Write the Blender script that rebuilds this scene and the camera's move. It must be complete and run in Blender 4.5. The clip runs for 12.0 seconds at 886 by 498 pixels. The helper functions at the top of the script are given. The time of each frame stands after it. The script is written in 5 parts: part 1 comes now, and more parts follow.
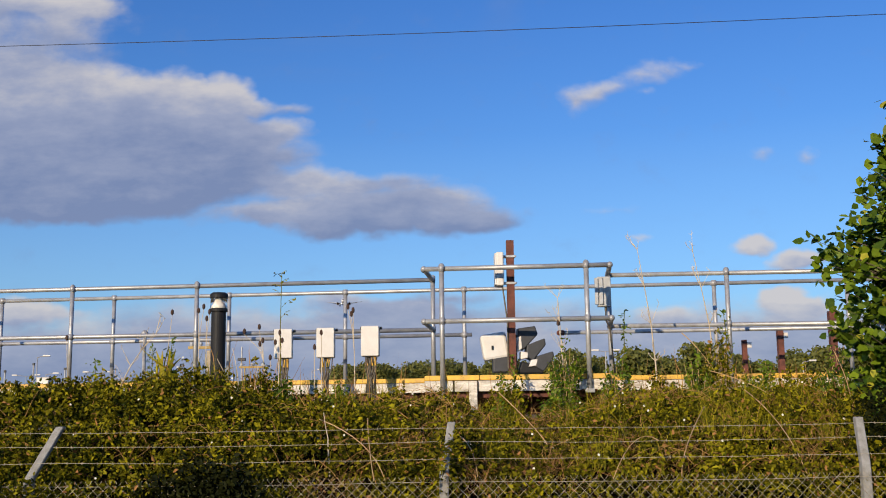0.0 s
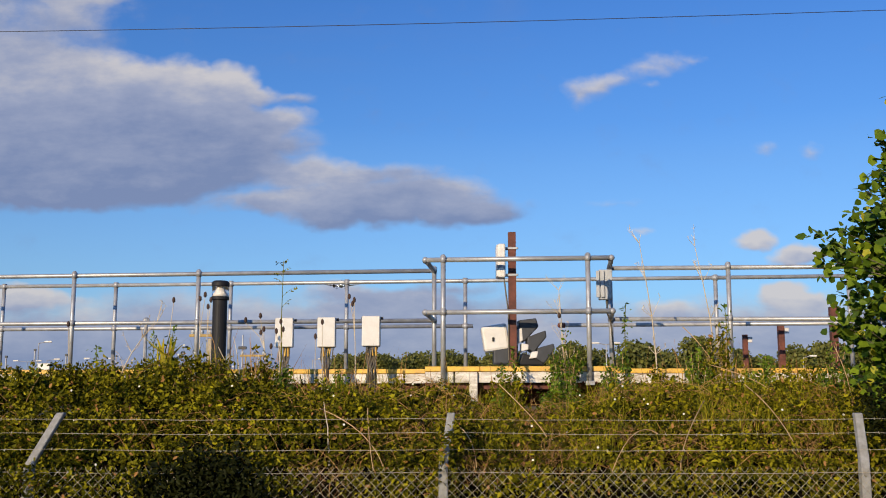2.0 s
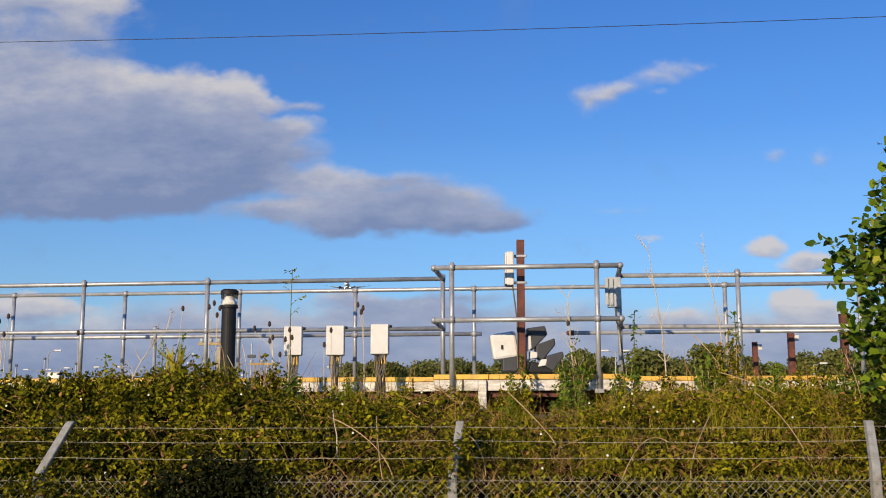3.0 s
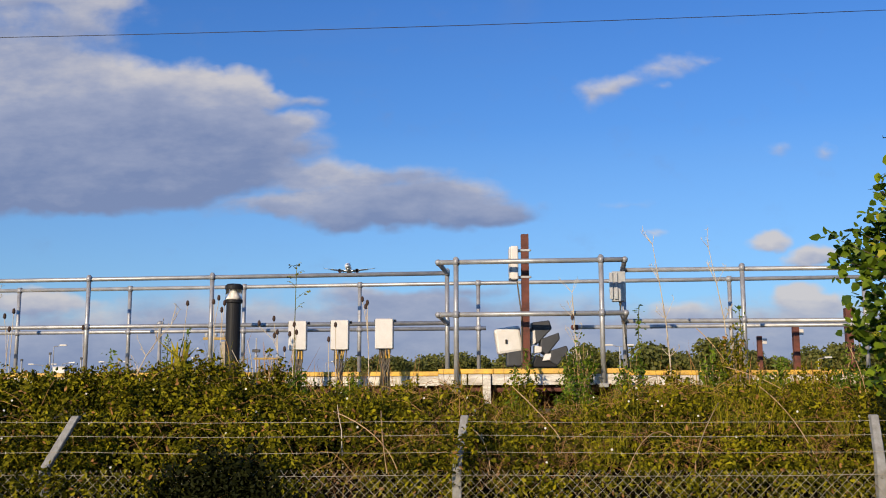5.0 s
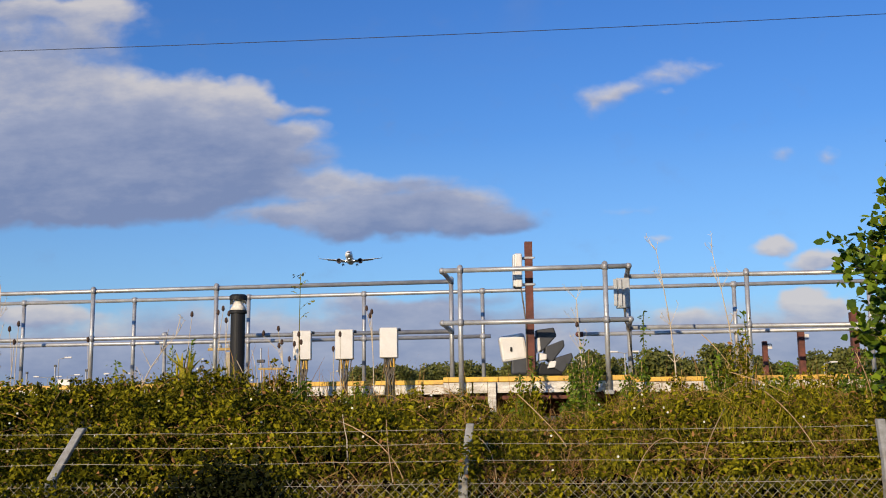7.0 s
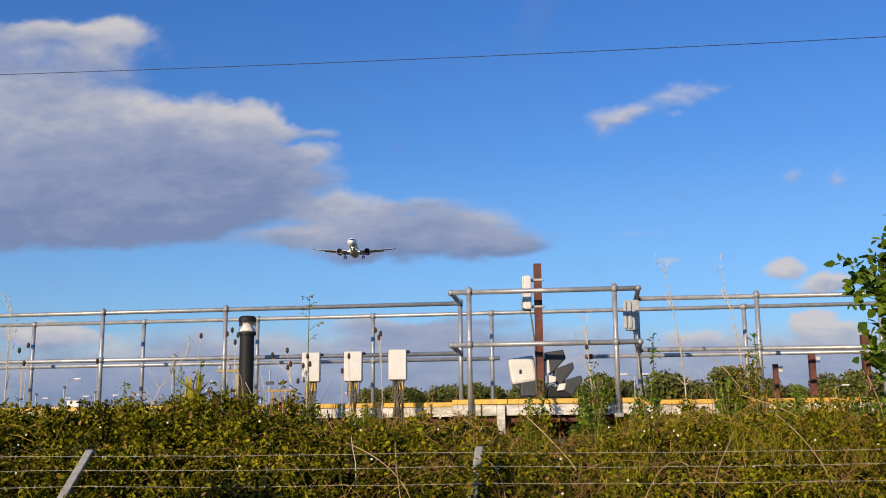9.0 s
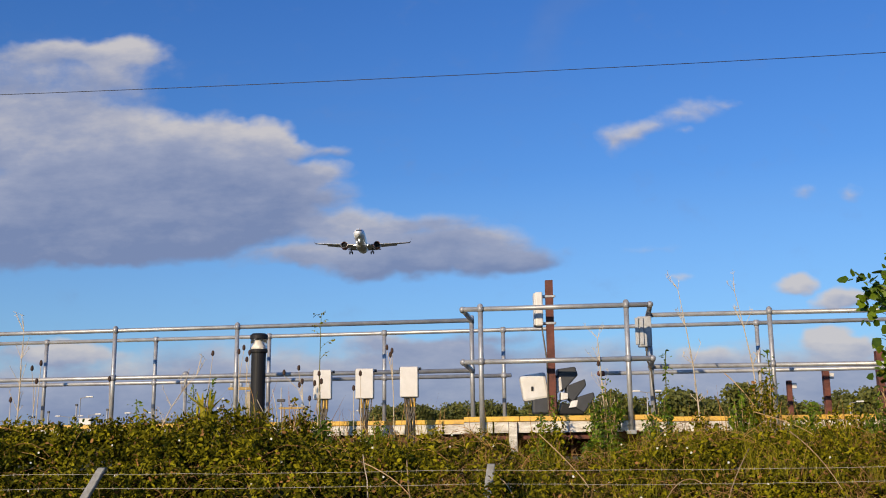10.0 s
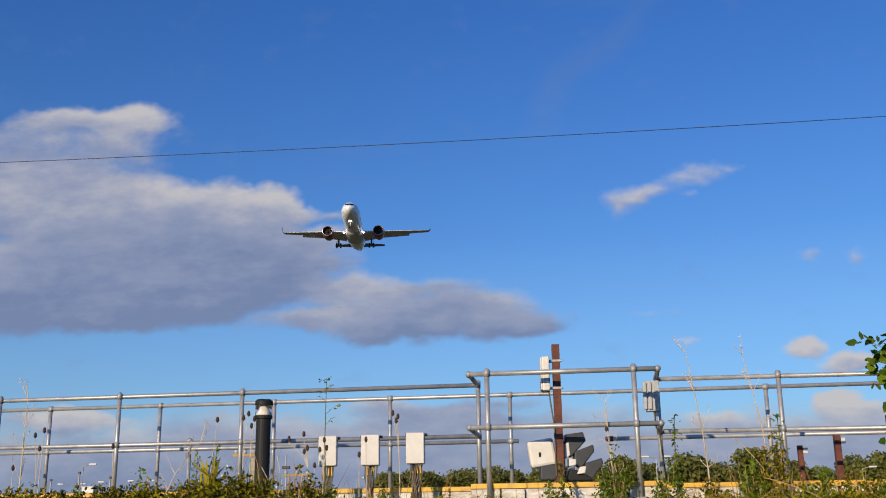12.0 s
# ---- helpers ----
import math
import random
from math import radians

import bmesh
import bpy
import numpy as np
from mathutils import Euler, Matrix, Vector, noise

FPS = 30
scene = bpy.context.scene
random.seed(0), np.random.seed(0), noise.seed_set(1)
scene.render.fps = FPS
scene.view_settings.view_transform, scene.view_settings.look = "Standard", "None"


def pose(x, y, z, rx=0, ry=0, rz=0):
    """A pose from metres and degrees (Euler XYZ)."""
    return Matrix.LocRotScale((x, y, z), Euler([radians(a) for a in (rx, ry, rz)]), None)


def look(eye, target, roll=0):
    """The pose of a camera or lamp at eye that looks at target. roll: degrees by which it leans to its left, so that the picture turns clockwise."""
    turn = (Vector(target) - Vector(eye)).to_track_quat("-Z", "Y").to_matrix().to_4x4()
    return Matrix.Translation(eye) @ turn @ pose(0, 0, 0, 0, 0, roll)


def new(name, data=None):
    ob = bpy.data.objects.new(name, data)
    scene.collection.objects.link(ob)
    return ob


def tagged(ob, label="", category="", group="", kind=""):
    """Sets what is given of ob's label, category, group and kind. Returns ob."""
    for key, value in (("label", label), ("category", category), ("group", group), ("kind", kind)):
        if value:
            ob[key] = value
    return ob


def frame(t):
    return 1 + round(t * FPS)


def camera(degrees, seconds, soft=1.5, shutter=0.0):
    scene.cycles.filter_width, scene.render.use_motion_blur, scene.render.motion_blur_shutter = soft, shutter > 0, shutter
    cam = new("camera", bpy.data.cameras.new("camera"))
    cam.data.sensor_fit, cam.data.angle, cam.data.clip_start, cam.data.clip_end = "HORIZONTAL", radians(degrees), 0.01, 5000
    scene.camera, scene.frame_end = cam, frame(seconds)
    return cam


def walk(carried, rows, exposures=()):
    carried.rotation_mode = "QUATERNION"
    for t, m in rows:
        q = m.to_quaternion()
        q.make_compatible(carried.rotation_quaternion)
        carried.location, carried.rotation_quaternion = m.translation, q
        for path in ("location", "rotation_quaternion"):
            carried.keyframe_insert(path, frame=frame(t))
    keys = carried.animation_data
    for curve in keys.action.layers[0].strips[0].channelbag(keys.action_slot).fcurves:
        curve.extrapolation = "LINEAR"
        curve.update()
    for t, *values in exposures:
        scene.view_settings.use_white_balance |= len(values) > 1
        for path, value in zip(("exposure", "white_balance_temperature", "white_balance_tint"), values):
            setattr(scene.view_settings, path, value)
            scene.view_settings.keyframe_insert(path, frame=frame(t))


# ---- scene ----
# ---- camera ----
cam = camera(48.0, 12.0, soft=1.0)
EYE = 1.6
ROWS = [
    (0, 98.545, 0.700, -0.000),
    (0.5, 98.474, 0.474, -0.097),
    (1, 98.459, -0.094, 0.009),
    (1.5, 98.369, -0.220, -0.037),
    (2, 98.027, -0.013, 0.008),
    (2.5, 98.264, -0.094, 0.191),
    (3, 98.482, 0.076, 0.515),
    (3.2, 98.515, 0.257, 0.514),
    (4.8, 98.087, 0.218, 0.738),
    (5, 98.167, 0.111, 0.768),
    (5.5, 97.934, 0.174, 0.835),
    (6, 97.918, 0.106, 0.921),
    (6.5, 98.614, 0.238, 0.719),
    (7, 98.648, 0.675, 1.065),
    (7.2, 98.824, 0.693, 1.161),
    (8.8, 99.825, 0.523, 1.543),
    (9, 99.914, 0.541, 1.571),
    (9.5, 100.259, 0.529, 1.889),
    (10, 100.891, 0.607, 2.238),
    (10.5, 101.616, 0.522, 2.319),
    (11, 102.349, 0.680, 2.616),
    (11.5, 103.285, 0.795, 2.620),
    (12, 104.597, 0.773, 2.614),
]
walk(cam, [(t, pose(0, 0, EYE, rx, ry, rz)) for t, rx, ry, rz in ROWS], [(0.0, 0.04), (7.0, 0.04), (9.5, 0.0), (12.0, -0.10)])

# ---- world, sun ----
SUN_EL, SUN_AZ = 16.0, 207.0  # low evening sun behind the camera and to its left
SKY, CLOUD = 0.096, 0.81


def make_world():
    w = bpy.data.worlds.new("evening_sky")
    scene.world = w
    w.use_nodes = True
    nt = w.node_tree
    nt.nodes.clear()
    N = nt.nodes.new
    lk = nt.links.new

    def m(op, a, b=None, c=None, clamp=False):
        n = N("ShaderNodeMath")
        n.operation, n.use_clamp = op, clamp
        for i, s in enumerate((a, b, c)):
            if s is None:
                continue
            if isinstance(s, (int, float)):
                n.inputs[i].default_value = s
            else:
                lk(s, n.inputs[i])
        return n.outputs[0]

    def ramp(x, lo, hi):
        n = N("ShaderNodeMapRange")
        n.interpolation_type = "SMOOTHSTEP"
        lk(x, n.inputs[0])
        n.inputs[1].default_value, n.inputs[2].default_value = lo, hi
        return n.outputs[0]

    sky = N("ShaderNodeTexSky")
    sky.sky_type, sky.sun_disc = "NISHITA", False
    sky.sun_elevation, sky.sun_rotation = radians(SUN_EL), radians(SUN_AZ)
    sky.air_density, sky.dust_density, sky.ozone_density = 1.0, 0.7, 3.6
    tc = N("ShaderNodeTexCoord")
    sep = N("ShaderNodeSeparateXYZ")
    lk(tc.outputs["Generated"], sep.inputs[0])
    # clouds live on a plane one unit ahead: across = x/y, up = z/y
    y = m("MAXIMUM", sep.outputs[1], 0.02)
    u0, v0 = m("DIVIDE", sep.outputs[0], y), m("DIVIDE", sep.outputs[2], y)
    comb = N("ShaderNodeCombineXYZ")
    lk(u0, comb.inputs[0]), lk(v0, comb.inputs[1])

    def noise_of(scale, detail, rough=0.55, stretch=1.0, off=0.0):
        mp = N("ShaderNodeMapping")
        lk(comb.outputs[0], mp.inputs[0])
        mp.inputs["Scale"].default_value = (1, stretch, 1)
        mp.inputs["Location"].default_value = (off, off * 0.7, off)
        n = N("ShaderNodeTexNoise")
        n.inputs["Scale"].default_value, n.inputs["Detail"].default_value = scale, detail
        n.inputs["Roughness"].default_value = rough
        lk(mp.outputs[0], n.inputs[0])
        return n

    warp = noise_of(9.0, 4, 0.6, 1.4)
    ws = N("ShaderNodeSeparateColor")
    lk(warp.outputs["Color"], ws.inputs[0])
    u = m("MULTIPLY_ADD", m("SUBTRACT", ws.outputs[0], 0.5), 0.075, u0)
    v = m("MULTIPLY_ADD", m("SUBTRACT", ws.outputs[1], 0.5), 0.050, v0)
    puff = noise_of(20.0, 7, 0.60, 1.3, 3.1).outputs[0]
    state = {"den": None, "num": None, "peak": None}

    def blob(cu, cv, ru, rv, bright=0.5, power=1.0):
        du = m("MULTIPLY", m("SUBTRACT", u, cu), 1 / ru)
        dv = m("MULTIPLY", m("SUBTRACT", v, cv), 1 / rv)
        d = m("SQRT", m("ADD", m("MULTIPLY", du, du), m("MULTIPLY", dv, dv)))
        val = m("MULTIPLY", m("SUBTRACT", 1.25, d, None), power, clamp=True)
        shade = m("MULTIPLY", val, m("MULTIPLY_ADD", dv, 0.38, bright))
        if state["den"] is None:
            state["den"], state["num"], state["peak"] = val, shade, val
        else:
            state["den"] = m("ADD", state["den"], val)
            state["num"] = m("ADD", state["num"], shade)
            state["peak"] = m("MAXIMUM", state["peak"], val)

    # great grey cumulus, its dark underside first
    blob(-0.365, 0.256, 0.169, 0.061, 0.22, 1.50)
    blob(-0.234, 0.260, 0.075, 0.050, 0.20, 1.40)
    blob(-0.466, 0.233, 0.132, 0.050, 0.30, 1.40)
    blob(-0.304, 0.213, 0.105, 0.024, 0.25, 0.90)
    blob(-0.416, 0.199, 0.106, 0.018, 0.22, 0.90)
    # sunlit shoulders
    blob(-0.302, 0.316, 0.063, 0.028, 0.80, 1.20)
    blob(-0.254, 0.317, 0.025, 0.018, 0.80, 1.00)
    blob(-0.399, 0.321, 0.096, 0.033, 0.62, 1.20)
    blob(-0.491, 0.330, 0.097, 0.042, 0.50, 1.20)
    blob(-0.215, 0.319, 0.029, 0.018, 0.85, 1.10)
    blob(-0.185, 0.306, 0.025, 0.012, 0.70, 0.75)
    blob(-0.148, 0.302, 0.022, 0.008, 0.66, 0.5)
    blob(-0.155, 0.278, 0.028, 0.015, 0.72, 0.65)
    blob(-0.154, 0.252, 0.037, 0.016, 0.50, 0.50)
    # upper head
    blob(-0.376, 0.411, 0.045, 0.022, 0.92, 1.20)
    blob(-0.448, 0.415, 0.078, 0.018, 0.62, 0.90)
    blob(-0.489, 0.380, 0.149, 0.040, 0.50, 0.52)
    blob(-0.390, 0.378, 0.051, 0.034, 0.55, 0.45)
    # long flat cloud
    blob(-0.145, 0.222, 0.074, 0.021, 0.56, 0.75)
    blob(-0.063, 0.222, 0.074, 0.017, 0.52, 0.62)
    blob(0.001, 0.201, 0.061, 0.018, 0.44, 0.70)
    blob(-0.179, 0.190, 0.077, 0.012, 0.48, 0.75)
    blob(-0.092, 0.194, 0.104, 0.024, 0.40, 0.80)
    blob(-0.046, 0.175, 0.103, 0.015, 0.15, 1.00)
    blob(0.041, 0.181, 0.051, 0.015, 0.25, 0.90)
    # high wisps
    blob(0.141, 0.307, 0.016, 0.017, 0.85, 0.45)
    blob(0.159, 0.317, 0.030, 0.013, 0.85, 0.45)
    blob(0.188, 0.322, 0.026, 0.011, 0.80, 0.36)
    blob(0.212, 0.332, 0.023, 0.009, 0.80, 0.33)
    blob(0.233, 0.341, 0.023, 0.009, 0.80, 0.32)
    blob(0.257, 0.348, 0.018, 0.006, 0.80, 0.26)
    blob(0.217, 0.313, 0.010, 0.006, 0.80, 0.25)
    blob(0.182, 0.195, 0.039, 0.006, 0.70, 0.22)
    blob(0.331, 0.251, 0.016, 0.007, 0.80, 0.28)
    blob(0.383, 0.246, 0.016, 0.007, 0.80, 0.28)
    # small fair-weather clouds
    blob(0.312, 0.147, 0.024, 0.009, 0.95, 1.00)
    blob(0.361, 0.132, 0.031, 0.010, 0.90, 1.12)
    blob(0.346, 0.093, 0.029, 0.014, 1.12, 1.38)
    blob(0.373, 0.084, 0.026, 0.010, 1.00, 1.00)
    blob(0.222, 0.081, 0.029, 0.010, 0.82, 0.88)
    blob(0.203, 0.165, 0.013, 0.004, 0.90, 0.38)
    blob(-0.427, 0.093, 0.064, 0.013, 0.70, 1.12)
    # low grey-violet bank near the horizon
    blob(-0.103, 0.095, 0.043, 0.010, 0.60, 0.80)
    blob(-0.041, 0.084, 0.074, 0.016, 0.25, 0.75)
    blob(0.016, 0.100, 0.051, 0.010, 0.35, 0.50)
    blob(-0.30, 0.045, 0.38, 0.050, 0.34, 0.95)
    blob(0.10, 0.045, 0.38, 0.048, 0.36, 0.85)
    blob(0.40, 0.045, 0.22, 0.046, 0.42, 0.85)
    ahead = ramp(sep.outputs[1], 0.2, 0.35)
    body = m("MULTIPLY_ADD", m("SUBTRACT", puff, 0.5), 0.85, m("MINIMUM", m("MULTIPLY_ADD", state["den"], 0.45, m("MULTIPLY", state["peak"], 0.55)), 1.15))
    alpha = m("MULTIPLY", ramp(body, 0.02, 0.75), ahead)
    alpha = m("MULTIPLY", alpha, 0.93)
    # faint high streaks
    streak = noise_of(3.0, 5, 0.6, 5.0, 7.7).outputs[0]
    veil = m("MULTIPLY", ramp(streak, 0.55, 0.85), 0.12)
    # one long faint streak slanting up to the right
    off = m("ABSOLUTE", m("MULTIPLY_ADD", m("SUBTRACT", u, 0.055), -0.75, m("MULTIPLY", m("SUBTRACT", v, 0.395), 0.66)))
    trail = m("MULTIPLY", ramp(off, 0.030, 0.002), m("MULTIPLY", ramp(u, 0.02, 0.09), ramp(u, 0.24, 0.15)))
    veil = m("MAXIMUM", veil, m("MULTIPLY", trail, 0.13))
    alpha = m("MAXIMUM", alpha, m("MULTIPLY", veil, ahead))
    shade = m("DIVIDE", state["num"], m("MAXIMUM", state["den"], 0.05))
    billow = noise_of(15.0, 6, 0.58, 2.3, 5.3).outputs[0]
    shade = m("ADD", shade, m("MULTIPLY", m("SUBTRACT", billow, 0.5), 1.1))
    cr = N("ShaderNodeValToRGB")
    lk(shade, cr.inputs[0])
    el = cr.color_ramp.elements
    el[0].position, el[0].color = 0.05, (0.24, 0.305, 0.51, 1)
    el[1].position, el[1].color = 0.95, (0.74, 0.71, 0.72, 1)
    mid = cr.color_ramp.elements.new(0.5)
    mid.color = (0.41, 0.455, 0.62, 1)
    bg1, bg2, mix, out = N("ShaderNodeBackground"), N("ShaderNodeBackground"), N("ShaderNodeMixShader"), N("ShaderNodeOutputWorld")
    tint = N("ShaderNodeMix")
    tint.data_type, tint.blend_type = "RGBA", "MULTIPLY"
    tint.inputs[0].default_value = 1.0
    lk(sky.outputs[0], tint.inputs[6])
    # deeper blue towards the zenith
    deep = N("ShaderNodeMix")
    deep.data_type = "RGBA"
    high = N("ShaderNodeMapRange")
    lk(sep.outputs[2], high.inputs[0])
    high.inputs[1].default_value, high.inputs[2].default_value = 0.22, 0.55
    lk(high.outputs[0], deep.inputs[0])
    deep.inputs[6].default_value, deep.inputs[7].default_value = (0.72, 1.07, 1.50, 1), (0.46, 0.96, 1.70, 1)
    lk(deep.outputs[2], tint.inputs[7])
    # pale haze low over the ground
    haze = N("ShaderNodeMix")
    haze.data_type = "RGBA"
    low = N("ShaderNodeMapRange")
    lk(sep.outputs[2], low.inputs[0])
    low.inputs[1].default_value, low.inputs[2].default_value = 0.0, 0.26
    low.inputs[3].default_value, low.inputs[4].default_value = 0.42, 0.0
    lk(low.outputs[0], haze.inputs[0])
    lk(tint.outputs[2], haze.inputs[6])
    haze.inputs[7].default_value = (4.0, 6.0, 7.9, 1)
    lk(haze.outputs[2], bg1.inputs[0])
    bg1.inputs[1].default_value = SKY
    lk(cr.outputs[0], bg2.inputs[0])
    bg2.inputs[1].default_value = CLOUD
    lk(alpha, mix.inputs[0]), lk(bg1.outputs[0], mix.inputs[1]), lk(bg2.outputs[0], mix.inputs[2])
    lk(mix.outputs[0], out.inputs[0])


make_world()
sun_data = bpy.data.lights.new("sun", "SUN")
sun_data.energy, sun_data.angle, sun_data.color = 5.0, radians(0.6), (1.0, 0.81, 0.57)
sun_ob = new("sun", sun_data)
_e, _a = radians(SUN_EL), radians(SUN_AZ)
SUN_DIR = Vector((math.sin(_a) * math.cos(_e), math.cos(_a) * math.cos(_e), math.sin(_e)))
sun_ob.matrix_world = look(SUN_DIR * 60, (0, 0, 0))


# ---- materials ----
def material(name, col, rough=0.6, metal=0.0, col2=None, scale=12.0, fine=90.0, bump=0.15, spread=0.25, island=0.0, trans=0.0, emit=0.0, stretch=(1, 1, 1), spec=0.5, gamma=1.0, odd=None):
    """Two scales of variation between col and col2, fine relief, and if wanted a change from piece to piece."""
    mt = bpy.data.materials.new(name)
    mt.use_nodes = True
    nt = mt.node_tree
    N, lk = nt.nodes.new, nt.links.new
    b = nt.nodes["Principled BSDF"]
    col2 = col2 or tuple(c * 0.6 for c in col)
    tc, mp = N("ShaderNodeTexCoord"), N("ShaderNodeMapping")
    lk(tc.outputs["Object"], mp.inputs[0])
    mp.inputs["Scale"].default_value = stretch
    n1, n2 = N("ShaderNodeTexNoise"), N("ShaderNodeTexNoise")
    for n, s, d in ((n1, scale, 5), (n2, fine, 3)):
        lk(mp.outputs[0], n.inputs[0])
        n.inputs["Scale"].default_value, n.inputs["Detail"].default_value = s, d
    add = N("ShaderNodeMath")
    add.operation = "MULTIPLY_ADD"
    lk(n2.outputs[0], add.inputs[0])
    add.inputs[1].default_value = 0.5
    lk(n1.outputs[0], add.inputs[2])
    fac = N("ShaderNodeMapRange")
    lk(add.outputs[0], fac.inputs[0])
    fac.inputs[1].default_value, fac.inputs[2].default_value = 0.75 - spread, 0.75 + spread
    last = fac.outputs[0]
    if island:
        g = N("ShaderNodeNewGeometry")
        mi = N("ShaderNodeMath")
        mi.operation = "MULTIPLY_ADD"
        lk(g.outputs["Random Per Island"], mi.inputs[0])
        mi.inputs[1].default_value = island
        ms = N("ShaderNodeMath")
        ms.operation = "MULTIPLY"
        lk(last, ms.inputs[0])
        ms.inputs[1].default_value = 1 - island
        lk(ms.outputs[0], mi.inputs[2])
        last = mi.outputs[0]
    if gamma != 1.0:
        pw = N("ShaderNodeMath")
        pw.operation, pw.use_clamp = "POWER", True
        lk(last, pw.inputs[0])
        pw.inputs[1].default_value = gamma
        last = pw.outputs[0]
    mix = N("ShaderNodeMix")
    mix.data_type = "RGBA"
    lk(last, mix.inputs[0])
    mix.inputs[6].default_value, mix.inputs[7].default_value = (*col, 1), (*col2, 1)
    tone = mix.outputs[2]
    if odd:  # a share of the pieces, chosen at random, has a colour of its own
        wh, pick = N("ShaderNodeTexWhiteNoise"), N("ShaderNodeMath")
        wh.noise_dimensions = "1D"
        lk(g.outputs["Random Per Island"], wh.inputs["W"])
        pick.operation = "LESS_THAN"
        lk(wh.outputs["Value"], pick.inputs[0])
        pick.inputs[1].default_value = odd[1]
        mo = N("ShaderNodeMix")
        mo.data_type = "RGBA"
        lk(pick.outputs[0], mo.inputs[0])
        lk(tone, mo.inputs[6])
        mo.inputs[7].default_value = (*odd[0], 1)
        tone = mo.outputs[2]
    lk(tone, b.inputs["Base Color"])
    b.inputs["Roughness"].default_value, b.inputs["Metallic"].default_value = rough, metal
    b.inputs["Specular IOR Level"].default_value = spec
    if bump:
        bp = N("ShaderNodeBump")
        bp.inputs["Strength"].default_value, bp.inputs["Distance"].default_value = bump, 0.01
        lk(n2.outputs[0], bp.inputs["Height"])
        lk(bp.outputs[0], b.inputs["Normal"])
    if trans:
        tr, ad = N("ShaderNodeBsdfTranslucent"), N("ShaderNodeMixShader")
        lk(tone, tr.inputs[0])
        ad.inputs[0].default_value = trans
        lk(b.outputs[0], ad.inputs[1]), lk(tr.outputs[0], ad.inputs[2])
        lk(ad.outputs[0], nt.nodes["Material Output"].inputs[0])
    if emit:
        b.inputs["Emission Color"].default_value = (1, 0.97, 0.92, 1)
        b.inputs["Emission Strength"].default_value = emit
    return mt


GALV = material("galvanised_steel", (0.49, 0.49, 0.48), 0.45, 0.45, (0.29, 0.29, 0.30), 9, 160, 0.1)
GALV_DULL = material("galvanised_fittings", (0.40, 0.40, 0.41), 0.5, 0.3, (0.24, 0.24, 0.25), 25, 160, 0.15)
YELLOW = material("yellow_paint", (0.80, 0.46, 0.03), 0.55, 0, (0.46, 0.27, 0.06), 9, 70, 0.2)
WHITE_BOARD = material("weathered_white_board", (0.78, 0.74, 0.66), 0.7, 0, (0.30, 0.25, 0.19), 6, 60, 0.25, stretch=(1, 1, 4))
DECK = material("grey_deck", (0.28, 0.26, 0.23), 0.85, 0, (0.16, 0.15, 0.13), 6, 60, 0.3)
RUST = material("rusty_steel", (0.17, 0.055, 0.035), 0.8, 0.1, (0.08, 0.03, 0.022), 16, 110, 0.4)
WHITE_PLASTIC = material("white_enclosure", (0.68, 0.65, 0.61), 0.5, 0, (0.56, 0.53, 0.48), 10, 90, 0.05)
GREY_PLASTIC = material("grey_enclosure", (0.40, 0.41, 0.42), 0.5, 0, (0.30, 0.31, 0.32), 10, 90, 0.05)
BLACK = material("black_coating", (0.014, 0.014, 0.017), 0.55, 0, (0.022, 0.022, 0.022), 8, 100, 0.05, spec=0.18)
HOOD = material("dark_grey_hood", (0.036, 0.038, 0.044), 0.55, 0, (0.024, 0.025, 0.028), 12, 100, 0.1)
CABLE = material("cable_sheath", (0.035, 0.033, 0.03), 0.6, 0, (0.12, 0.09, 0.05), 20, 80, 0.1)
CONCRETE = material("concrete_post", (0.31, 0.305, 0.29), 0.85, 0, (0.19, 0.18, 0.16), 18, 140, 0.45)
WIRE = material("fence_wire", (0.40, 0.36, 0.28), 0.6, 0.1, (0.24, 0.20, 0.14), 30, 100, 0.0)
LINE_WIRE = material("overhead_cable", (0.02, 0.02, 0.025), 0.6)
# litter brown taken near-black, painting the shade in gaps between the leaves
SHADED_SOIL = material("leaf_litter_with_gap_shade", (0.024, 0.015, 0.007), 0.95, 0, (0.010, 0.009, 0.004), 1.5, 25, 0.5, spec=0.0)
AIRFIELD_GRASS = material("airfield_grass", (0.12, 0.11, 0.05), 0.9, 0, (0.16, 0.13, 0.07), 0.05, 1.3, 0.3, spec=0.05)
# near-black to bright yellow-green leaves: thicket's shade and highlights painted into the colour
BRAMBLE = material("bramble_leaf_lit_to_shaded", (0.010, 0.015, 0.001), 0.60, 0, (0.39, 0.335, 0.012), 2.2, 30, 0, 0.28, island=0.60, trans=0.06, spec=0.06, gamma=1.95, odd=((0.30, 0.15, 0.05), 0.03))
# near-black, so the leaf colour also carries painted shade
DARK_LEAF = material("dark_shrub_and_shade_leaf", (0.005, 0.007, 0.001), 0.7, 0, (0.018, 0.021, 0.003), 3, 30, 0, island=0.5, spec=0.1)
STRAW = material("dry_stalk", (0.44, 0.26, 0.09), 0.8, 0, (0.11, 0.042, 0.017), 5, 50, 0, island=0.8, spec=0.1)
GRASS = material("grass_blade", (0.05, 0.070, 0.004), 0.6, 0, (0.42, 0.34, 0.02), 3, 40, 0, island=0.7, trans=0.15, spec=0.08, gamma=1.4)
PALE_STEM = material("bleached_stalk", (0.60, 0.52, 0.40), 0.8, 0, (0.40, 0.31, 0.20), 6, 60, 0.1)
TAN_CANE = material("tan_cane", (0.58, 0.40, 0.19), 0.75, 0, (0.36, 0.20, 0.09), 5, 60, 0.1)
